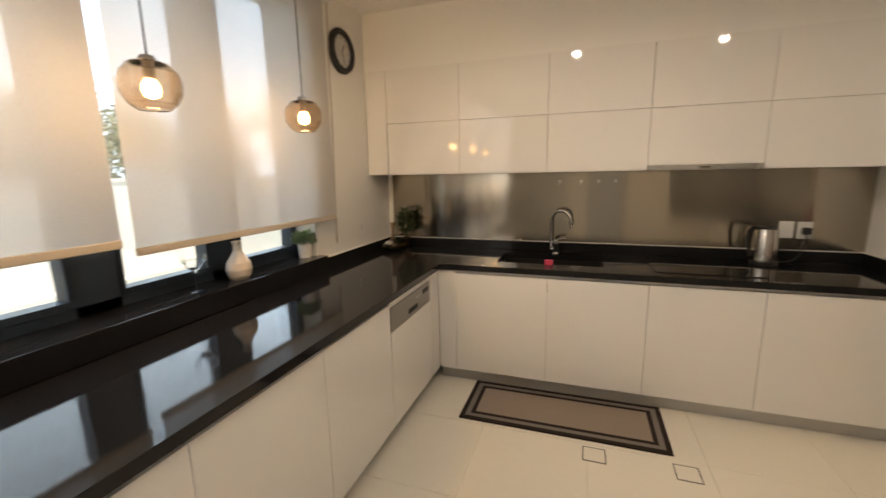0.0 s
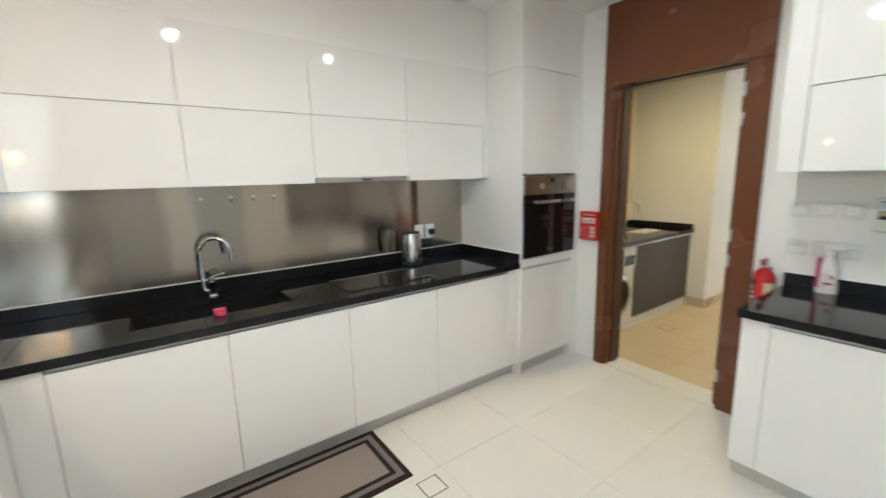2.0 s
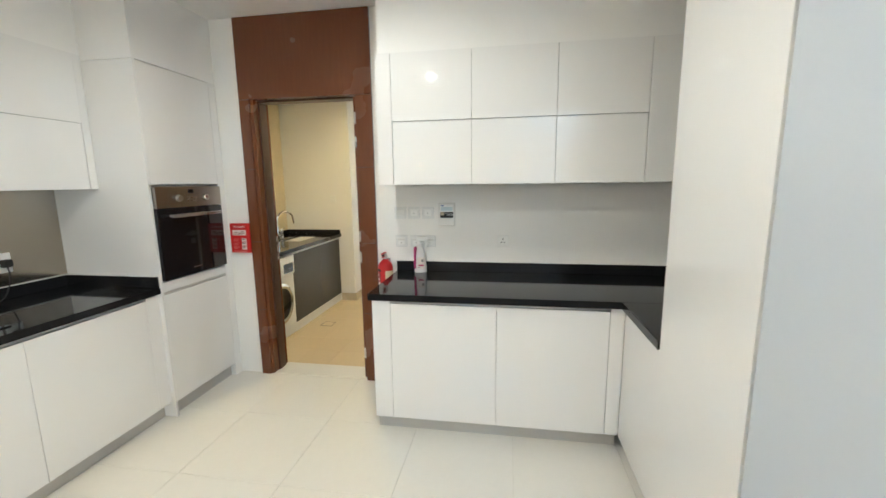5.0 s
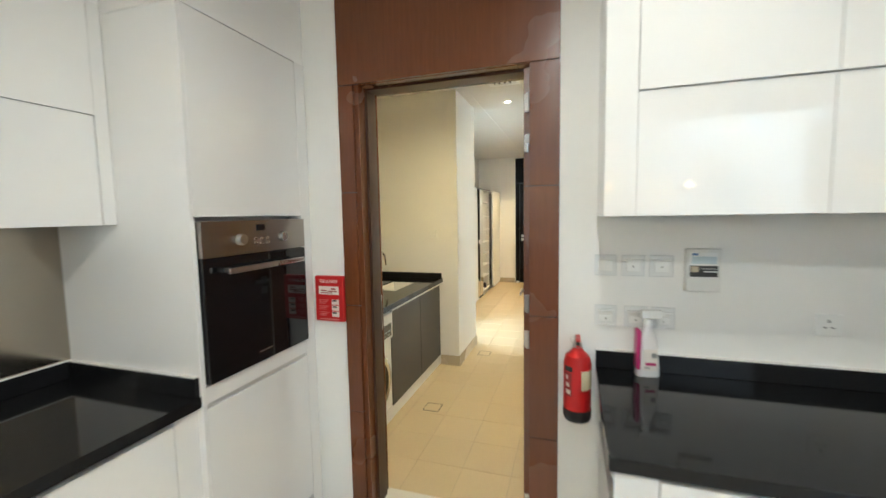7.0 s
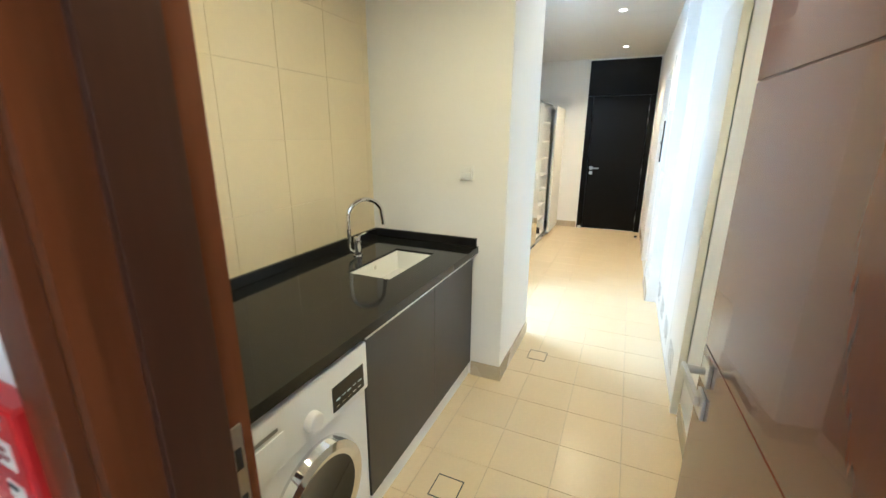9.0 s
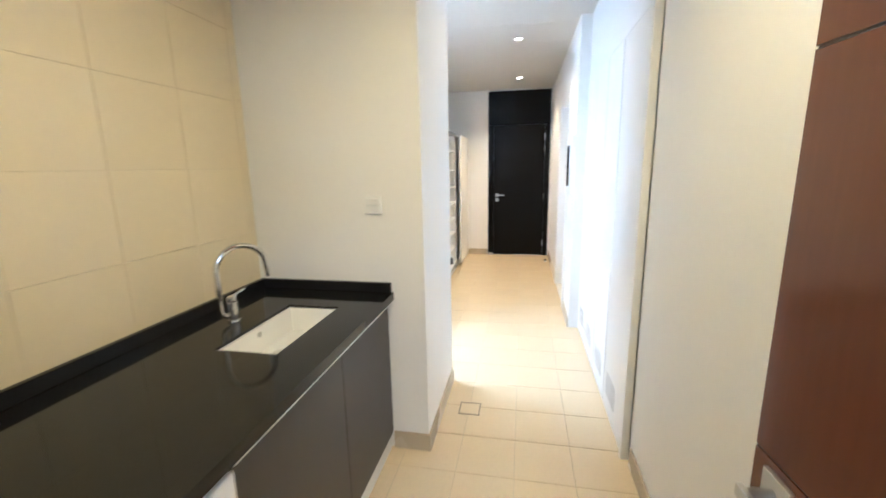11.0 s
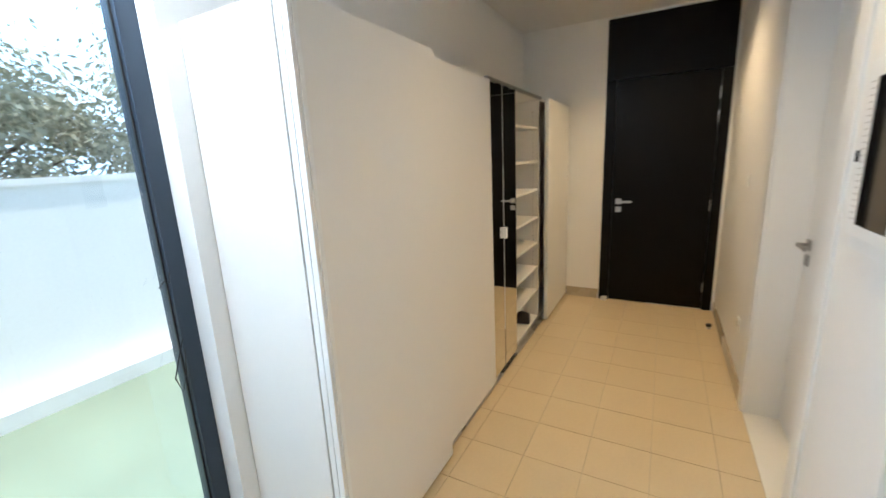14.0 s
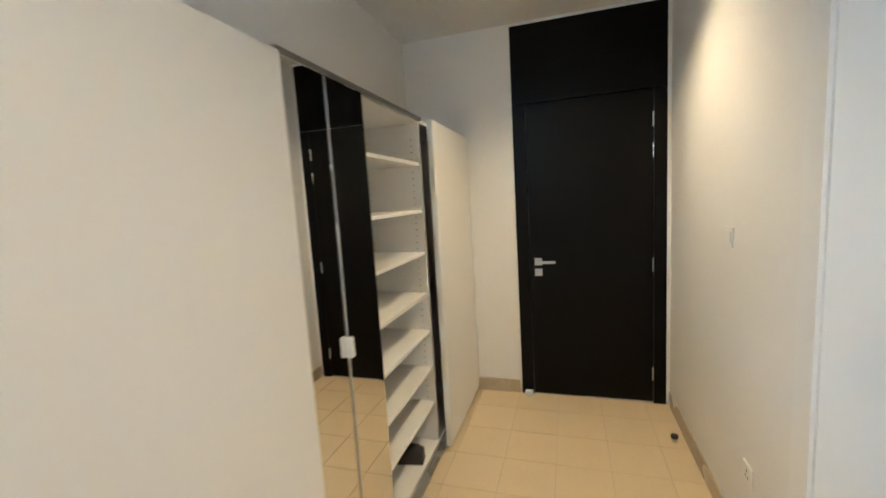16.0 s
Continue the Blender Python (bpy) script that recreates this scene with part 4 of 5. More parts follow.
for x, w, _, h in prof:
    rings.append([ub.verts.new((x, w * math.cos(a), 0.012 + h * max(0, math.sin(a)) ** 0.8)) for a in [k * math.pi / 10 for k in range(11)]])
for a, b in zip(rings, rings[1:]):
    for k in range(10):
        ub.faces.new((a[k], a[k + 1], b[k + 1], b[k]))
    ub.faces.new((a[0], b[0], b[10], a[10]))
ub.faces.new(rings[0])
ub.faces.new(rings[-1][::-1])
part("upper", ub, DARK_LEATHER, sh)
part("sole", boxes((-0.132, 0.148, -0.042, 0.042, 0, 0.012), bevel=0.005), RUBBER, sh, "black rubber sole")

# ---- garden door ----
gd = tagged(thing("window_2", "glazed garden door with a dark aluminium frame", "glass door"), kind="structure")
GY = 3.98
part("window_frame", boxes((6.10, 6.16, GY - 0.03, GY + 0.05, -0.02, 2.5), bevel=0.003), FRAME, gd)
part("window_frame", boxes((5.42, 5.48, GY - 0.03, GY + 0.05, -0.02, 2.5), bevel=0.003), FRAME, gd)
part("window_frame", boxes((5.48, 6.10, GY - 0.03, GY + 0.05, 2.44, 2.5), (5.48, 6.10, GY - 0.03, GY + 0.05, -0.02, 0.035), bevel=0.003), FRAME, gd)
pane = part("pane", boxes((5.478, 6.102, GY, GY + 0.006, 0.033, 2.442)), PANE, gd)
pane.visible_shadow = False
part("seal", boxes((6.094, 6.10, GY - 0.012, GY - 0.004, 0.035, 2.44)), RUBBER, gd)
wire = bmesh.new()
tube(wire, [(6.10, GY - 0.034, 1.22), (6.085, GY - 0.05, 1.19), (6.07, GY - 0.052, 1.20), (6.055, GY - 0.045, 1.18)], 0.0022, 6)
tagged(part("loose_cable", wire, RUBBER), "thin loose black wire end on the door frame", "cable")
wire = tube(bmesh.new(), [(6.10, GY - 0.034, 0.98), (6.07, GY - 0.05, 0.93), (6.045, GY - 0.05, 0.86), (6.06, GY - 0.05, 0.80), (6.085, GY - 0.045, 0.86), (6.10, GY - 0.034, 0.94)], 0.0022, 6)
tagged(part("loose_cable", wire, RUBBER), "thin looped black wire on the door frame", "cable")

# ---- small things in the kitchen ----
PZ = 1.823
for y in (2.243, 1.475, 0.705):
    pl = thing("pendant_lamp", "smoked glass pendant lamp on a thin cord, lit", "pendant lamp", "pendant lamps", m=pose(-1.235, y, PZ))
    sh_ = bmesh.new()
    prof = [(0.026, 0.078), (0.058, 0.066), (0.082, 0.040), (0.090, 0.008), (0.087, -0.026), (0.070, -0.058), (0.050, -0.074), (0.046, -0.076)]
    lathe(sh_, prof, 48)
    shade = part("shade", sh_, SMOKE, pl, "faceted smoked glass shade")
    sol = shade.modifiers.new("thickness", "SOLIDIFY")
    sol.thickness = 0.0025
    shade.visible_shadow = False
    bb = bmesh.new()
    lathe(bb, [(0, 0.02), (0.014, 0.018), (0.024, 0.004), (0.027, -0.016), (0.02, -0.034), (0.0, -0.042)], 24)
    part("bulb", bb, BULB, pl, "glowing bulb").visible_shadow = False
    cb_ = bmesh.new()
    cyl(cb_, 0.028, 0.018, 0.076, 0.092, None, 24, 0.003)
    cyl(cb_, 0.017, 0.017, 0.02, 0.078, None, 20)
    part("socket", cb_, SATIN_DARK, pl)
    part("cord", tube(bmesh.new(), [(0, 0, 0.09), (0, 0, KCEIL - PZ - 0.02)], 0.003, 8), RUBBER, pl, "thin dark cord")
    cr = bmesh.new()
    cyl(cr, 0.05, 0.05, KCEIL - PZ - 0.025, KCEIL - PZ, None, 28, 0.003)
    part("canopy", cr, SATIN_DARK, pl)

ck = thing("wall_clock", "round black wall clock with a pale dial", "clock", m=pose(WX, 3.145, 2.389, 0, 90, 0))
rb = bmesh.new()
lathe(rb, [(0.108, 0.0), (0.145, 0.0), (0.150, 0.018), (0.142, 0.038), (0.126, 0.044), (0.112, 0.036), (0.108, 0.020)], 56)
part("rim", rb, RUBBER, ck, "thick black rim")
fb = bmesh.new()
cyl(fb, 0.112, 0.112, 0.002, 0.018, None, 48)
dial = part("dial", fb, DIAL, ck, "pale grey dial")
for k in range(12):
    mk = boxes((-0.099, -0.083, -0.0025, 0.0025, 0.0182, 0.0194))
    bmesh.ops.transform(mk, matrix=pose(0, 0, 0, 0, 0, 30 * k), verts=mk.verts)
    part("hour_mark", mk, RUBBER, dial)
for ang, ln in ((150, 0.055), (20, 0.08)):
    hd = boxes((-0.01, ln, -0.003, 0.003, 0.020, 0.0215))
    bmesh.ops.transform(hd, matrix=pose(0, 0, 0, 0, 0, ang), verts=hd.verts)
    part("pointer", hd, RUBBER, dial)

kt = thing("kettle", "brushed steel electric kettle with a black base", "kettle", m=pose(1.262, 3.68, 0.90, 0, 0, 200) @ Matrix.Diagonal((1.0, 1.0, 1.18, 1)))
kb = bmesh.new()
lathe(kb, [(0, 0.0), (0.078, 0.0), (0.078, 0.018), (0.0, 0.018)], 40)
part("base", kb, RUBBER, kt, "black plastic base")
kb = bmesh.new()
lathe(kb, [(0.0, 0.02), (0.077, 0.02), (0.078, 0.03), (0.075, 0.08), (0.069, 0.14), (0.062, 0.195), (0.060, 0.20), (0.0, 0.20)], 48)
part("jug", kb, KETTLE_STEEL, kt)
kb = bmesh.new()
lathe(kb, [(0.0, 0.201), (0.058, 0.201), (0.055, 0.209), (0.0, 0.211)], 40)
part("lid", kb, RUBBER, kt, "black lid")
hn = tube(bmesh.new(), [(0.055, 0, 0.203), (0.09, 0, 0.205), (0.115, 0, 0.19), (0.12, 0, 0.14), (0.108, 0, 0.07), (0.095, 0, 0.05)], 0.011, 12)
part("handle", hn, RUBBER, kt, "black curved handle")
sp = bmesh.new()
v = [sp.verts.new(p) for p in ((-0.055, -0.022, 0.199), (-0.055, 0.022, 0.199), (-0.085, 0, 0.199), (-0.066, 0, 0.155))]
for f in ((0, 1, 2), (0, 2, 3), (1, 3, 2), (0, 3, 1)):
    sp.faces.new([v[k] for k in f])
part("spout", sp, KETTLE_STEEL, kt)


def wall_plate(name, label, m, w=0.085, h=0.085, rockers=1, group="", socket=False, mat=None):
    """A plate on a wall; m puts it with y out of the wall."""
    u = thing(name, label, "socket" if socket else "switch", group, m=m)
    part("plate", boxes((-w / 2, w / 2, -0.008, 0, -h / 2, h / 2), bevel=0.002), mat or WHITE_PLASTIC, u)
    if socket:
        for x, z, a, b in ((0, 0.014, 0.006, 0.011), (-0.011, -0.009, 0.009, 0.005), (0.011, -0.009, 0.009, 0.005)):
            part("pin_hole", boxes((x - a / 2, x + a / 2, -0.0088, -0.0078, z - b / 2, z + b / 2)), RUBBER, u)
    else:
        for k in range(rockers):
            rw = (w - 0.03) / rockers
            part("rocker", boxes((-w / 2 + 0.015 + rw * k + 0.001, -w / 2 + 0.015 + rw * (k + 1) - 0.001, -0.0115, -0.0075, -h * 0.28, h * 0.28), bevel=0.0015), mat or WHITE_PLASTIC, u)
    return u


TO_X = lambda x, y, z: pose(x, y, z, 0, 0, -90)     # plate on a wall that faces -x
blank = wall_plate("wall_switch", "white blank switch on the steel splashback", pose(1.420, SY - 0.006, 1.115), 0.085, 0.115)
sk = wall_plate("wall_socket", "white socket with a black plug on the splashback", pose(1.522, SY - 0.006, 1.113), 0.085, 0.115, socket=True)
pg = thing("power_plug", "black plug and cable of the kettle", "plug", m=pose(1.525, SY - 0.015, 1.11))
pb = bmesh.new()
box(pb, -0.024, 0.024, -0.038, 0, -0.022, 0.024, bevel=0.009)
part("plug", pb, RUBBER, pg)
part("cable", tube(bmesh.new(), [(0, -0.022, -0.018), (0.002, -0.028, -0.06), (-0.006, -0.03, -0.11), (-0.03, -0.04, -0.155), (-0.06, -0.05, -0.19), (-0.10, -0.06, -0.205), (-0.16, -0.07, -0.2075)], 0.0038, 8), RUBBER, pg)
def covered_switch(label, y, z, group, dot=True, slim=False):
    """A clear cover over a white base with a raised rocker."""
    u = thing("wall_switch", label, "switch", group, m=TO_X(DX0, y, z))
    part("base", boxes((-0.043, 0.043, -0.004, 0, -0.043, 0.043), bevel=0.001), COVER, u, "clear acrylic cover plate")
    part("rim", boxes((-0.043, 0.043, -0.0075, -0.004, 0.0395, 0.043), (-0.043, 0.043, -0.0075, -0.004, -0.043, -0.0395), (-0.043, -0.0395, -0.0075, -0.004, -0.0395, 0.0395), (0.0395, 0.043, -0.0075, -0.004, -0.0395, 0.0395)), COVER, u)
    part("recess", boxes((-0.027, 0.027, -0.0055, -0.004, -0.024, 0.024)), THERMO, u)
    z0, z1 = (-0.024, 0.004) if slim else (-0.022, 0.022)
    part("rocker", boxes((-0.025, 0.025, -0.013, -0.0055, z0, z1), bevel=0.002), WHITE_PLASTIC, u, "white rocker")
    if dot:
        part("indicator", boxes((-0.003, 0.003, -0.0138, -0.0128, (z0 + z1) / 2 - 0.005, (z0 + z1) / 2 + 0.001)), SATIN_DARK, u)
        part("guard", boxes((-0.034, 0.034, -0.019, -0.0075, 0.020, 0.0265), bevel=0.002), WHITE_PLASTIC, u)


for y, dot in ((1.716, False), (1.613, True), (1.51, True)):
    covered_switch("white switch in a clear cover plate on the wall", y, 1.328, "kitchen switches", dot)
for y in (1.713, 1.60, 1.50):
    covered_switch("small white fused switch low on the wall", y, 1.12, "fused switches", True, True)
wall_plate("wall_socket", "white three-pin socket above the worktop", TO_X(DX0, 0.97, 1.128), 0.08, 0.08, socket=True)
wall_plate("wall_socket", "white wall socket beside the window", pose(WX, 3.30, 1.12, 0, 0, 90), 0.085, 0.085, socket=True)
us_ = thing("wall_switch", "white double rocker switch on the utility wall end", "switch", m=TO_X(EX, 3.183, 1.35))
part("back_box", boxes((-0.040, 0.040, -0.005, 0, -0.040, 0.040)), VENT_DARK, us_)
part("plate", boxes((-0.044, 0.044, -0.014, -0.005, -0.044, 0.044), bevel=0.003), WHITE_PLASTIC, us_)
for z in (-0.0175, 0.0175):
    rk = boxes((-0.032, 0.032, -0.004, 0.004, -0.015, 0.015), bevel=0.002)
    bmesh.ops.transform(rk, matrix=pose(0, -0.0155, z, 7, 0, 0), verts=rk.verts)
    part("rocker", rk, WHITE_PLASTIC, us_)
wall_plate("wall_switch", "white light switch in the corridor", pose(8.74, RY, 1.31, 0, 0, 180), 0.085, 0.085, 1)
wall_plate("wall_socket", "white low wall socket in the corridor", pose(8.487, RY, 0.39, 0, 0, 180), 0.085, 0.085, socket=True)

th = thing("thermostat", "white wall thermostat with a grey display", "thermostat", m=TO_X(DX0, 1.371, 1.317))
part("case", boxes((-0.06, 0.06, -0.022, 0, -0.083, 0.083), bevel=0.004), THERMO, th)
part("frame", boxes((-0.047, 0.047, -0.0235, -0.021, -0.028, 0.07), bevel=0.001), SEMI_WHITE, th)
part("display", boxes((-0.040, 0.042, -0.0248, -0.023, 0.026, 0.054)), LCD, th, "pale blue-grey display")
part("keypad", boxes((-0.046, 0.047, -0.0248, -0.023, -0.024, 0.019)), RUBBER, th, "dark keypad")
part("key", boxes((-0.043, -0.017, -0.0262, -0.0246, -0.006, 0.016), bevel=0.0008), TAN, th, "tan key")
for k in range(3):
    part("key", boxes((0.002 + 0.015 * k, 0.013 + 0.015 * k, -0.0262, -0.0246, -0.006, -0.001), bevel=0.0005), SEMI_WHITE, th)
part("key", boxes((-0.012, 0.040, -0.0255, -0.0246, 0.0065, 0.0085)), SATIN, th)
part("flap", boxes((-0.056, 0.056, -0.0245, -0.0215, -0.079, -0.031), bevel=0.002), THERMO, th)
part("logo", boxes((-0.040, -0.020, -0.0248, -0.023, 0.058, 0.066)), LCD_BLUE, th)

# fire blanket case
fbk = thing("fire_blanket", "red fire blanket case with white print on the wall", "fire blanket", m=TO_X(DX0, 3.013, 1.132))
part("case", boxes((-0.082, 0.082, -0.032, 0, -0.116, 0.116), bevel=0.006), RED, fbk)
part("picture", boxes((-0.058, 0.056, -0.0335, -0.0318, 0.022, 0.064)), PRINT, fbk)
for x0, x1, z0, z1 in ((-0.045, -0.012, 0.040, 0.046), (-0.005, 0.046, 0.036, 0.042), (-0.048, 0.02, 0.029, 0.033), (0.012, 0.040, 0.048, 0.055)):
    part("print", boxes((x0, x1, -0.0345, -0.0333, z0, z1)), RED_DARK, fbk)
for k in range(3):
    z = -0.002 - 0.031 * k
    part("picture", boxes((0.014, 0.055, -0.0335, -0.0318, z - 0.026, z)), PRINT, fbk)
    part("print", boxes((0.018, 0.042, -0.0345, -0.0333, z - 0.010, z - 0.003)), RUBBER, fbk)
    for q in range(3):
        part("print", boxes((-0.058, -0.004 - 0.008 * q, -0.0335, -0.0318, z - 0.006 - 0.008 * q, z - 0.003 - 0.008 * q)), PINK_PRINT, fbk)
part("print", boxes((-0.058, 0.055, -0.0335, -0.0318, -0.107, -0.101)), PINK_PRINT, fbk)
tx = bpy.data.curves.new("title", "FONT")
tx.body, tx.size, tx.align_x, tx.align_y, tx.extrude = "FIRE BLANKET", 0.0205, "CENTER", "CENTER", 0.0004
tob = new("title", tx)
tob.data.materials.append(PRINT)
tob.parent = fbk
tob.matrix_basis = pose(0, -0.0325, 0.088, 90, 0, 0)
tob.scale = (0.78, 1.15, 1)

# fire extinguisher on its bracket
ex = thing("fire_extinguisher", "small red fire extinguisher hanging on the wall", "fire extinguisher", m=pose(2.475, 1.822, 0.70))
eb = bmesh.new()
lathe(eb, [(0, 0.0), (0.048, 0.0), (0.054, 0.012), (0.054, 0.235), (0.046, 0.265), (0.022, 0.288), (0.016, 0.30), (0, 0.30)], 40)
part("cylinder", eb, RED, ex)
eb = bmesh.new()
lathe(eb, [(0.0, -0.002), (0.05, -0.002), (0.0555, 0.012), (0.0555, 0.045), (0.054, 0.046)], 40)
part("boot", eb, RUBBER, ex, "black base")


def wrap(a0, a1, z0, z1, rad=0.0546):
    """A patch that lies round the cylinder between two angles."""
    bm = bmesh.new()
    n = 10
    ang = [math.radians(a0 + (a1 - a0) * k / n) for k in range(n + 1)]
    rows = [[bm.verts.new((q * math.cos(a), q * math.sin(a), z)) for a in ang] for q, z in ((rad - 0.0006, z0), (rad, z0), (rad, z1), (rad - 0.0006, z1))]
    for p, q in zip(rows, rows[1:]):
        for k in range(n):
            bm.faces.new((p[k], p[k + 1], q[k + 1], q[k]))
    return bm


part("label", wrap(195, 268, 0.135, 0.215), LABEL_CREAM, ex, "yellowed cream label")
part("label", wrap(118, 158, 0.208, 0.228), RUBBER, ex, "black title strip")
part("label", wrap(122, 156, 0.105, 0.203), RED_DARK, ex, "dark red instruction panel")
for k in range(3):
    part("print", wrap(126, 150 - 6 * k, 0.115 + 0.03 * k, 0.132 + 0.03 * k, 0.0552), PRINT, ex)
eb = bmesh.new()
cyl(eb, 0.017, 0.015, 0.296, 0.325, None, 20)
box(eb, -0.030, 0.014, -0.011, 0.011, 0.322, 0.338, bevel=0.003)
part("valve", eb, SATIN, ex, "steel valve")
eb = bmesh.new()
box(eb, -0.070, 0.012, -0.009, 0.009, 0.340, 0.347, bevel=0.002)
box(eb, -0.060, -0.020, -0.008, 0.008, 0.314, 0.320, bevel=0.002)
part("lever", eb, RED, ex, "red squeeze lever")
ring = [(-0.02 + 0.0, 0.014 + 0.014 * math.cos(a), 0.334 + 0.014 * math.sin(a)) for a in [2 * math.pi * k / 16 for k in range(17)]]
part("pin", tube(bmesh.new(), ring, 0.0014, 6), SATIN, ex, "wire safety ring")
nz = bmesh.new()
cyl(nz, 0.006, 0.008, 0, 0.03, Matrix.Translation((-0.026, 0, 0.328)) @ pose(0, 0, 0, 0, -90, 0), 12)
part("nozzle", nz, RUBBER, ex, "short black nozzle")
part("bracket", boxes((0.045, 0.074, -0.018, 0.018, 0.03, 0.29), bevel=0.002), SATIN_DARK, ex)

# spray bottle
sy = thing("spray_bottle", "white and magenta spray cleaner bottle, half full", "spray bottle", m=pose(2.497, 1.562, 0.90, 0, 0, -80) @ Matrix.Scale(0.93, 4))
bb = bmesh.new()
SECT = [(0.0, 0.046, 0.027), (0.006, 0.048, 0.029), (0.05, 0.047, 0.029), (0.10, 0.041, 0.027), (0.14, 0.040, 0.026), (0.17, 0.030, 0.022), (0.20, 0.016, 0.015), (0.222, 0.014, 0.014)]
rings = [[bb.verts.new((w * math.copysign(abs(math.cos(a)) ** 0.7, math.cos(a)), d * math.copysign(abs(math.sin(a)) ** 0.7, math.sin(a)), z)) for a in [2 * math.pi * k / 28 for k in range(28)]] for z, w, d in SECT]
for a, b in zip(rings, rings[1:]):
    for k in range(28):
        bb.faces.new((a[k], a[(k + 1) % 28], b[(k + 1) % 28], b[k]))
bb.faces.new(rings[0][::-1])
bb.faces.new(rings[-1])
part("bottle", bb, MILK_PLASTIC, sy)
mb = bmesh.new()
box(mb, -0.049, -0.030, -0.0295, 0.0295, 0.03, 0.20, bevel=0.008)
bmesh.ops.transform(mb, matrix=Matrix.Shear("XZ", 4, (0.10, 0)), verts=mb.verts)
part("sleeve", mb, MAGENTA, sy, "magenta side band")
part("label", boxes((-0.026, 0.032, -0.0315, -0.0285, 0.03, 0.12), bevel=0.002), PRINT, sy)
part("print", boxes((0.008, 0.026, -0.0325, -0.0312, 0.085, 0.105), (-0.02, 0.0, -0.0325, -0.0312, 0.04, 0.045)), SATIN_DARK, sy)
part("print", boxes((-0.016, 0.024, -0.0325, -0.0312, 0.052, 0.064)), MAGENTA, sy)
tb = bmesh.new()
cyl(tb, 0.017, 0.016, 0.222, 0.244, None, 24)
box(tb, -0.030, 0.055, -0.013, 0.013, 0.246, 0.282, bevel=0.006)
box(tb, 0.055, 0.066, -0.008, 0.008, 0.258, 0.274, bevel=0.002)
part("trigger_head", tb, WHITE_PLASTIC, sy, "white trigger head")
part("trigger", tube(bmesh.new(), [(0.038, 0, 0.248), (0.046, 0, 0.225), (0.040, 0, 0.198)], 0.005, 8), WHITE_PLASTIC, sy)

# ledge things
def leafy(parent, name, n, rad, z0, z1, size, mat, seed):
    rnd = random.Random(seed)
    lf = bmesh.new()
    for _ in range(n):
        a, u = rnd.uniform(0, 2 * math.pi), rnd.random()
        r = rad * (0.25 + 0.75 * math.sqrt(rnd.random()))
        z = z0 + (z1 - z0) * u * (1.1 - 0.45 * (r / rad) ** 2)
        d = Vector((math.cos(a), math.sin(a), rnd.uniform(0.1, 1.1))).normalized()
        s = d.cross(Vector((0, 0, 1))).normalized()
        up = s.cross(d)
        c, w, l = Vector((r * math.cos(a) * 0.8, r * math.sin(a) * 0.8, z)), size * rnd.uniform(0.35, 0.55), size * rnd.uniform(0.8, 1.3)
        p = [c, c + d * l * 0.5 + s * w * 0.5 + up * w * 0.15, c + d * l, c + d * l * 0.5 - s * w * 0.5 + up * w * 0.15]
        v = [lf.verts.new(q) for q in p]
        lf.faces.new((v[0], v[1], v[2]))
        lf.faces.new((v[0], v[2], v[3]))
    return part(name, lf, mat, parent)


pp = thing("potted_plant", "small green succulent in a white pot on the ledge", "plant", m=pose(-1.62, 2.665, 1.003))
pb = bmesh.new()
lathe(pb, [(0, 0), (0.036, 0), (0.046, 0.085), (0.049, 0.088), (0.049, 0.094), (0.044, 0.094), (0.042, 0.08), (0, 0.08)], 36)
part("pot", pb, CERAMIC, pp)
leafy(pp, "foliage", 420, 0.075, 0.085, 0.17, 0.032, LEAF_SOFT, 3)
vs = thing("vase", "cream ceramic bottle vase with a marbled glaze", "vase", m=pose(-1.595, 2.09, 1.003))
vb = bmesh.new()
lathe(vb, [(0, 0), (0.040, 0), (0.056, 0.02), (0.064, 0.055), (0.058, 0.09), (0.036, 0.125), (0.022, 0.15), (0.019, 0.18), (0.025, 0.20), (0.021, 0.20), (0.015, 0.178), (0.0, 0.16)], 44)
part("body", vb, VASE, vs)
wg = thing("wine_glass", "clear stemmed cocktail glass on the ledge", "glass", m=pose(-1.60, 1.84, 1.003))
gb = bmesh.new()
lathe(gb, [(0, 0.0), (0.034, 0.0), (0.034, 0.003), (0.006, 0.008), (0.004, 0.02), (0.004, 0.09), (0.008, 0.10), (0.03, 0.115), (0.052, 0.145), (0.055, 0.17), (0.0535, 0.17), (0.050, 0.146), (0.028, 0.118), (0, 0.108)], 44)
part("bowl", gb, CLEAR_GLASS, wg)
cp_ = thing("corner_plant", "small leafy plant in a glass jar on the worktop", "plant", m=pose(-1.36, 3.72, 0.90))
jb = bmesh.new()
lathe(jb, [(0, 0.0), (0.036, 0.0), (0.042, 0.02), (0.044, 0.07), (0.030, 0.095), (0.030, 0.115), (0.027, 0.115), (0.027, 0.096), (0.040, 0.07), (0.038, 0.022), (0, 0.006)], 32)
part("jar", jb, SMOKE, cp_, "amber glass jar")
stm = bmesh.new()
for k in range(7):
    a = k * 0.9
    tube(stm, [(0, 0, 0.02), (0.01 * math.cos(a), 0.01 * math.sin(a), 0.12), (0.045 * math.cos(a), 0.045 * math.sin(a), 0.20)], 0.002, 6)
part("stem", stm, LEAF, cp_)
leafy(cp_, "foliage", 190, 0.07, 0.12, 0.34, 0.055, LEAF, 5)
dv = thing("decanter_vase", "squat dark glass vase with a narrow neck on the worktop", "vase", m=pose(-1.42, 3.57, 0.90))
vb = bmesh.new()
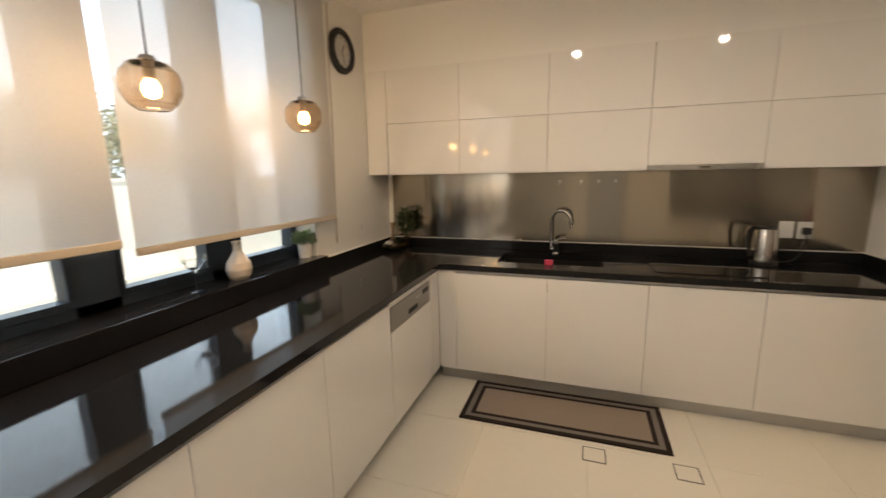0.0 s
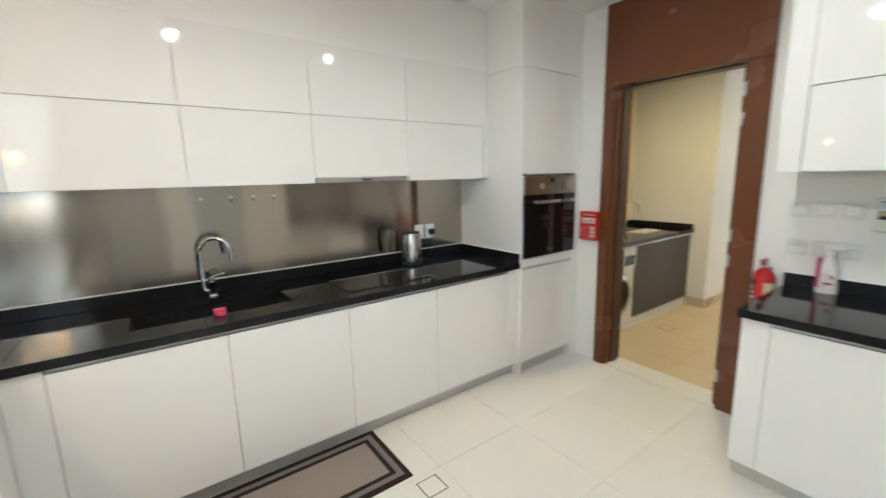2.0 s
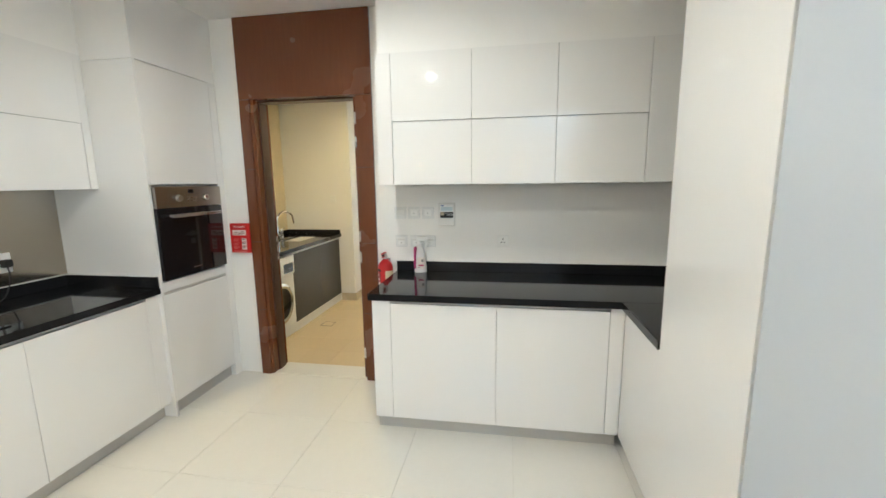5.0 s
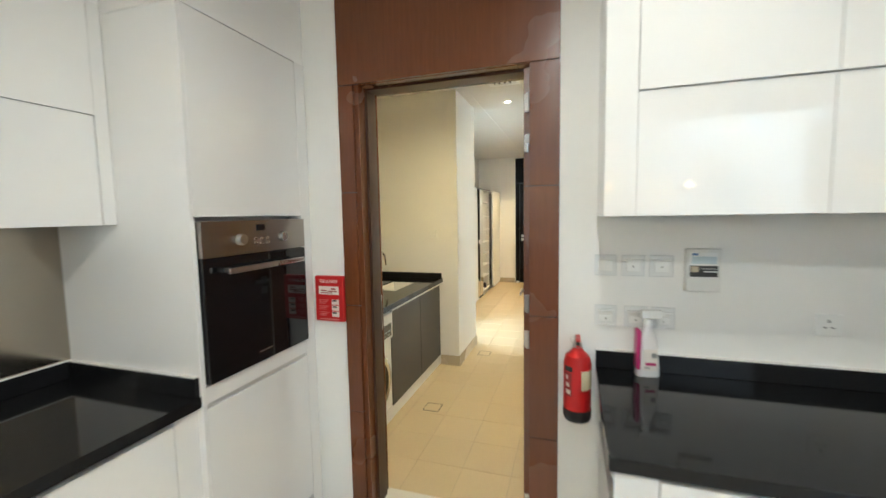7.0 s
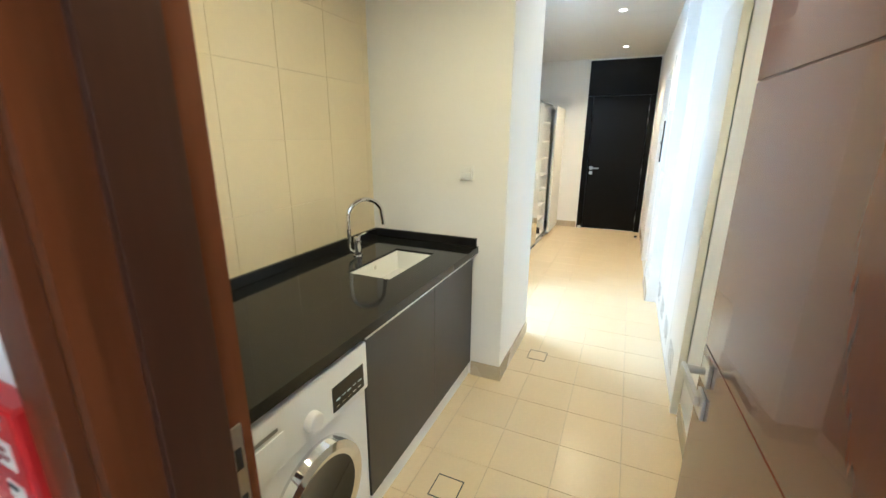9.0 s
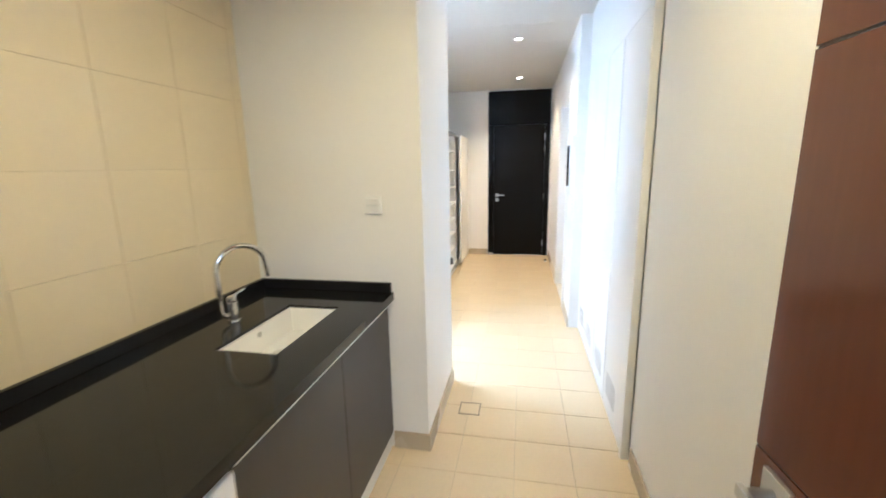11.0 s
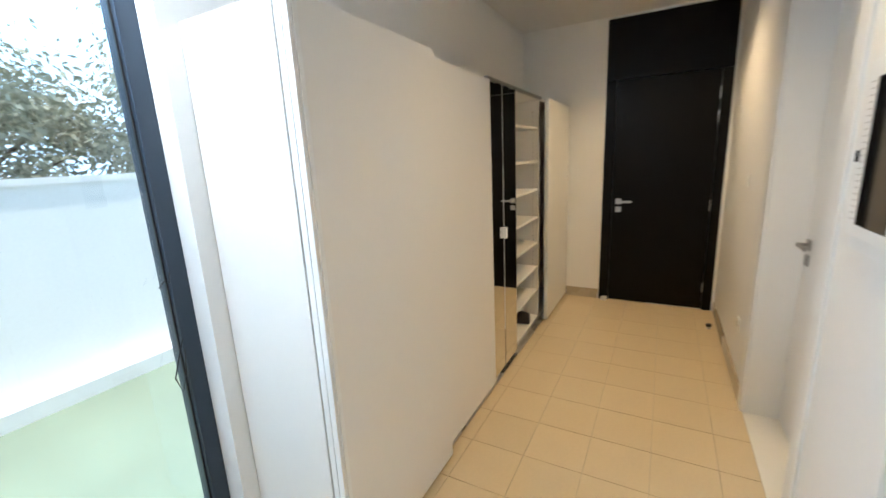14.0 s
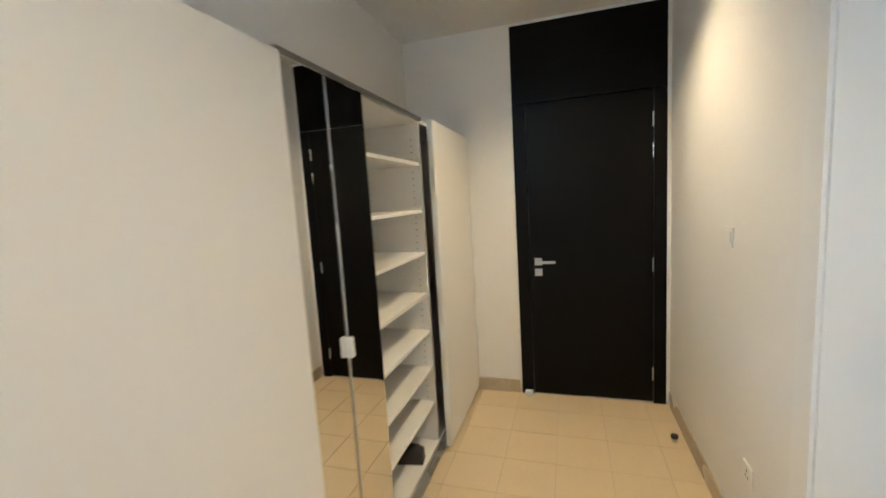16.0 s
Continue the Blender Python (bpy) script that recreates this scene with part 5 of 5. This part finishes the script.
lathe(vb, [(0, 0.0), (0.085, 0.0), (0.108, 0.018), (0.106, 0.036), (0.075, 0.058), (0.034, 0.075), (0.017, 0.10), (0.014, 0.16), (0.016, 0.21), (0.026, 0.232), (0.022, 0.232), (0.012, 0.21), (0.010, 0.16), (0.013, 0.102), (0.030, 0.079), (0.072, 0.061), (0.101, 0.036), (0.10, 0.02), (0, 0.006)], 44)
part("body", vb, SMOKE, dv)
sg = thing("sponge_holder", "pink silicone sponge hanging over the sink edge", "sponge", m=pose(-0.105, 3.29, 0.90))
part("sponge", boxes((-0.028, 0.028, -0.012, 0.022, 0.0, 0.032), bevel=0.006), PINK, sg)
part("flap", boxes((-0.018, 0.018, -0.030, -0.0125, 0.0, 0.018), bevel=0.004), PINK, sg)

# mat with two dark bands
mt = thing("kitchen_mat", "taupe kitchen mat with dark border bands", "mat", m=pose(0.018, 2.957, 0.0))
mx, my = 0.607, 0.24


def band(a, b, mat, z, label):
    bm = bmesh.new()
    for d in ((-mx + a, mx - a, -my + a, -my + b), (-mx + a, mx - a, my - b, my - a), (-mx + a, -mx + b, -my + b, my - b), (mx - b, mx - a, -my + b, my - b)):
        box(bm, *d, 0.0005, z)
    part("band", bm, mat, mt, label)


band(0, 0.030, MAT_DARK, 0.0105, "dark brown border")
band(0.030, 0.062, MAT_GREY, 0.0098, "grey border")
band(0.062, 0.088, MAT_DARK, 0.0105, "dark brown border")
part("centre", boxes((-mx + 0.088, mx - 0.088, -my + 0.088, my - 0.088, 0.0005, 0.0098)), MAT_TAUPE, mt)

# floor drain covers
for x, y, s in ((0.216, 2.604, 0.12), (0.666, 2.596, 0.12), (3.735, 2.905, 0.13), (5.085, 2.765, 0.13)):
    d = thing("floor_drain", "square tiled floor drain cover with a thin rim", "floor drain", "floor drains", m=pose(x, y, 0))
    h = s / 2
    part("rim", boxes((-h, h, -h, -h + 0.005, 0, 0.0022), (-h, h, h - 0.005, h, 0, 0.0022), (-h, -h + 0.005, -h + 0.005, h - 0.005, 0, 0.0022), (h - 0.005, h, -h + 0.005, h - 0.005, 0, 0.0022)), VENT_DARK, d)
    part("cover", boxes((-h + 0.006, h - 0.006, -h + 0.006, h - 0.005, 0, 0.0015)), TILE_W if x < 2 else TILE_B, d)

# ---- corridor things ----
pn = thing("distribution_box", "white wall distribution box with a dark window", "electrical panel", m=pose(6.738, RY, 1.520, 0, 0, 180))
part("case", boxes((-0.155, 0.155, -0.030, 0, -0.262, 0.262), bevel=0.003), SEMI_WHITE, pn)
dp = part("door", boxes((-0.145, 0.145, -0.042, -0.031, -0.222, 0.222), bevel=0.003), SEMI_WHITE, pn)
part("pane", boxes((-0.088, 0.088, -0.0435, -0.041, -0.190, 0.178), bevel=0.001), BLACK_GLASS, dp, "dark viewing pane")
slot = mesh_of("vent_slot", boxes((-0.014, 0.014, -0.0006, 0.0005, -0.0018, 0.0018)), KICK, False)
for k in range(22):
    for x in (-0.117, 0.117):
        o = new("vent_slot", slot)
        o.parent = dp
        o.location = (x, -0.042, -0.178 + 0.0165 * k)
part("latch", boxes((-0.140, -0.132, -0.049, -0.042, -0.03, 0.0), bevel=0.002), RUBBER, dp)
ds = thing("door_stop", "small black and steel floor door stop", "door stop", m=pose(9.325, 2.085, 0))
bb = bmesh.new()
cyl(bb, 0.018, 0.018, 0, 0.022, None, 20, 0.002)
part("post", bb, SATIN, ds)
bb = bmesh.new()
cyl(bb, 0.021, 0.021, 0.022, 0.042, None, 20, 0.003)
part("cap", bb, RUBBER, ds, "black rubber cap")
wd = bmesh.new()
box(wd, -0.02, 0.02, -0.03, 0.03, 0, 0.042, bevel=0.008)
bmesh.ops.translate(wd, verts=wd.verts, vec=(9.755, 2.99, 0))
tagged(part("door_wedge", wd, WHITE_PLASTIC), "small white plastic wedge at the dark door", "door wedge")
for name, pts, z in (("kitchen", KITCHEN_SPOTS, KCEIL), ("corridor", CORRIDOR_SPOTS + UTILITY_SPOTS, CCEIL)):
    for x, y in pts:
        d = thing("downlight", "round recessed ceiling downlight, lit", "downlight", name + " downlights", m=pose(x, y, z))
        rb = bmesh.new()
        lathe(rb, [(0.030, -0.001), (0.036, -0.003), (0.050, -0.004), (0.054, -0.001), (0.054, 0.002), (0.030, 0.002)], 32)
        part("trim", rb, WHITE_PLASTIC, d)
        lb = bmesh.new()
        cyl(lb, 0.030, 0.030, -0.0008, 0.001, None, 28)
        part("lens", lb, SPOT_LENS, d, "glowing lens").visible_shadow = False
vt = thing("air_vent", "square white ceiling air vent with dark slots", "air vent", m=pose(4.55, 2.46, CCEIL))
part("frame", boxes((-0.14, 0.14, -0.14, -0.10, -0.008, 0), (-0.14, 0.14, 0.10, 0.14, -0.008, 0), (-0.14, -0.10, -0.10, 0.10, -0.008, 0), (0.10, 0.14, -0.10, 0.10, -0.008, 0), bevel=0.002), SEMI_WHITE, vt)
part("backing", boxes((-0.10, 0.10, -0.10, 0.10, -0.001, 0.0)), RUBBER, vt)
for k in range(4):
    part("slat", boxes((-0.10, 0.10, -0.095 + 0.05 * k, -0.068 + 0.05 * k, -0.006, -0.002)), SEMI_WHITE, vt)

# ---- garden ----
struct("lawn", boxes((-6.6, 12, LY + 0.33, 6.4, -0.2, -0.10), (-6.6, -2.3, -8, LY + 0.33, -0.2, -0.10)), GRASS, "green lawn round the house", "lawn")
struct("paving_house", boxes((-2.3, 12, LY + 0.28, LY + 0.33, -0.2, -0.08), (-2.3, WX - 0.26, -8, LY + 0.28, -0.2, -0.08)), PAVING, "pale paving along the house", "paving")
struct("garden_wall_long", boxes((-6.9, 14, 6.45, 6.65, -0.2, 1.5), (-6.9, 14, 6.43, 6.67, 1.5, 1.55), (-6.6, 14, 6.25, 6.45, -0.2, 0.02)), GARDEN_WALL, "white rendered garden wall with a kerb", "garden wall")
struct("garden_wall_side", boxes((-6.9, -6.7, -10, 6.45, -0.2, 1.5), (-6.92, -6.68, -10, 6.43, 1.5, 1.55), (-6.7, -6.45, -10, 6.25, -0.2, 0.02)), GARDEN_WALL, "white rendered garden wall with a kerb", "garden wall")

struct("backdrop_west", boxes((-15.2, -15, -40, 18, -0.2, 30)), SKY_GLOW, "pale hazy sky beyond the garden", "sky")
struct("backdrop_north", boxes((-14.99, 40, 17, 17.2, -0.2, 30)), SKY_GLOW, "pale hazy sky beyond the garden", "sky")


def tree(x, y, h, r, seed):
    rnd = random.Random(seed)
    t = thing("tree", "leafy grey-green garden tree behind the wall", "tree", "garden trees", m=pose(x, y, -0.14, 0, 0, rnd.uniform(0, 360)))
    tb = bmesh.new()

    def limb(points, r0):
        pts = [Vector(p) for p in points]
        rings = []
        for k, p in enumerate(pts):
            q = r0 * (1 - 0.75 * k / (len(pts) - 1))
            rings.append([tb.verts.new(p + Vector((q * math.cos(a), q * math.sin(a), 0))) for a in [2 * math.pi * j / 8 for j in range(8)]])
        for a, b in zip(rings, rings[1:]):
            for j in range(8):
                tb.faces.new((a[j], a[(j + 1) % 8], b[(j + 1) % 8], b[j]))

    limb([(0, 0, 0), (0.05, 0.03, h * 0.2), (-0.04, 0.05, h * 0.45), (0.03, 0, h * 0.75)], 0.11)
    tips = []
    for k in range(9):
        a, z0 = k * 2.4, h * (0.28 + 0.04 * k)
        e = (r * 0.75 * math.cos(a), r * 0.75 * math.sin(a), z0 + h * rnd.uniform(0.12, 0.3))
        limb([(0, 0, z0), (e[0] * 0.5, e[1] * 0.5, z0 + (e[2] - z0) * 0.6), e], 0.045)
        tips.append(Vector(e))
    tips += [Vector((rnd.uniform(-0.6, 0.6) * r, rnd.uniform(-0.6, 0.6) * r, h * rnd.uniform(0.45, 0.95))) for _ in range(16)]
    part("trunk", tb, BARK, t)
    vs_, fs = [], []
    for c in tips:
        cr = r * rnd.uniform(0.22, 0.42)
        for _ in range(560):
            d = Vector((rnd.gauss(0, 1), rnd.gauss(0, 1), rnd.gauss(0, 0.8)))
            p = c + d * cr * 0.55
            n = Vector((rnd.gauss(0, 1), rnd.gauss(0, 1), rnd.gauss(0, 1))).normalized()
            s = n.orthogonal().normalized()
            q = n.cross(s)
            w = rnd.uniform(0.032, 0.06)
            i = len(vs_)
            vs_ += [p - s * w, p + q * w * 0.5, p + s * w, p - q * w * 0.5]
            fs.append((i, i + 1, i + 2, i + 3))
    me = bpy.data.meshes.new("crown")
    me.from_pydata(vs_, [], fs)
    me.materials.append(TREE_LEAF)
    cr_ = new("crown", me)
    cr_.parent = t


for k, (x, y, h, r) in enumerate(((4.6, 8.6, 3.4, 1.5), (7.0, 9.4, 3.0, 1.5), (9.6, 8.8, 3.6, 1.6), (1.6, 9.2, 3.3, 1.6), (-8.6, 1.2, 3.8, 1.7), (-9.2, 4.6, 3.2, 1.6), (-8.8, 7.6, 3.6, 1.8), (-8.9, -2.4, 3.6, 1.7), (-5.2, 8.7, 3.4, 1.6))):
    tree(x, y, h, r, 40 + k)


# ---- tiles ----
def tile_field(parent, name, mat, a0, a1, b0, b1, da, db, oa, ob_, gap, place, thick=0.004, hole=None):
    """Tiles in a grid, each an object on a shared mesh, clipped to the field; place turns (a, b) into a pose."""
    made = {}
    for n in range(math.floor((a0 - oa) / da), math.ceil((a1 - oa) / da)):
        for k in range(math.floor((b0 - ob_) / db), math.ceil((b1 - ob_) / db)):
            a, b = max(oa + n * da, a0), min(oa + (n + 1) * da, a1)
            c, d = max(ob_ + k * db, b0), min(ob_ + (k + 1) * db, b1)
            if b - a < 0.02 or d - c < 0.02:
                continue
            key = (round(b - a, 3), round(d - c, 3))
            if key not in made:
                bm = bmesh.new()
                w, h, g = key[0], key[1], gap / 2
                e = 0.0008
                lo = [bm.verts.new(p) for p in ((g, g, -thick), (w - g, g, -thick), (w - g, h - g, -thick), (g, h - g, -thick))]
                mi = [bm.verts.new((v.co.x, v.co.y, -e)) for v in lo]
                hi = [bm.verts.new(p) for p in ((g + e, g + e, 0), (w - g - e, g + e, 0), (w - g - e, h - g - e, 0), (g + e, h - g - e, 0))]
                bm.faces.new(hi)
                for r0, r1 in ((lo, mi), (mi, hi)):
                    for q in range(4):
                        bm.faces.new((r0[q], r0[(q + 1) % 4], r1[(q + 1) % 4], r1[q]))
                made[key] = mesh_of(name, bm, mat, False)
            o = new(name, made[key])
            o.parent = parent
            o.matrix_basis = place(a, c)


tile_field(floor_k, "floor_tile", TILE_W, WX, DX0, -2.2, SY, 0.6, 0.6, 1.38, 2.09, 0.002, lambda a, c: pose(a, c, 0))
tile_field(floor_c, "floor_tile", TILE_B, DX1, FX, UY, LY, 0.2955, 0.2955, 6.592, 2.178, 0.003, lambda a, c: pose(a, c, 0))
tile_field(wall_u, "wall_tile", TILE_WALL, DX1, EX, 0.0, CCEIL, 0.345, 0.326, 3.225, 1.21, 0.0014, lambda a, c: pose(a, LY - 0.004, c, 90, 0, 0))
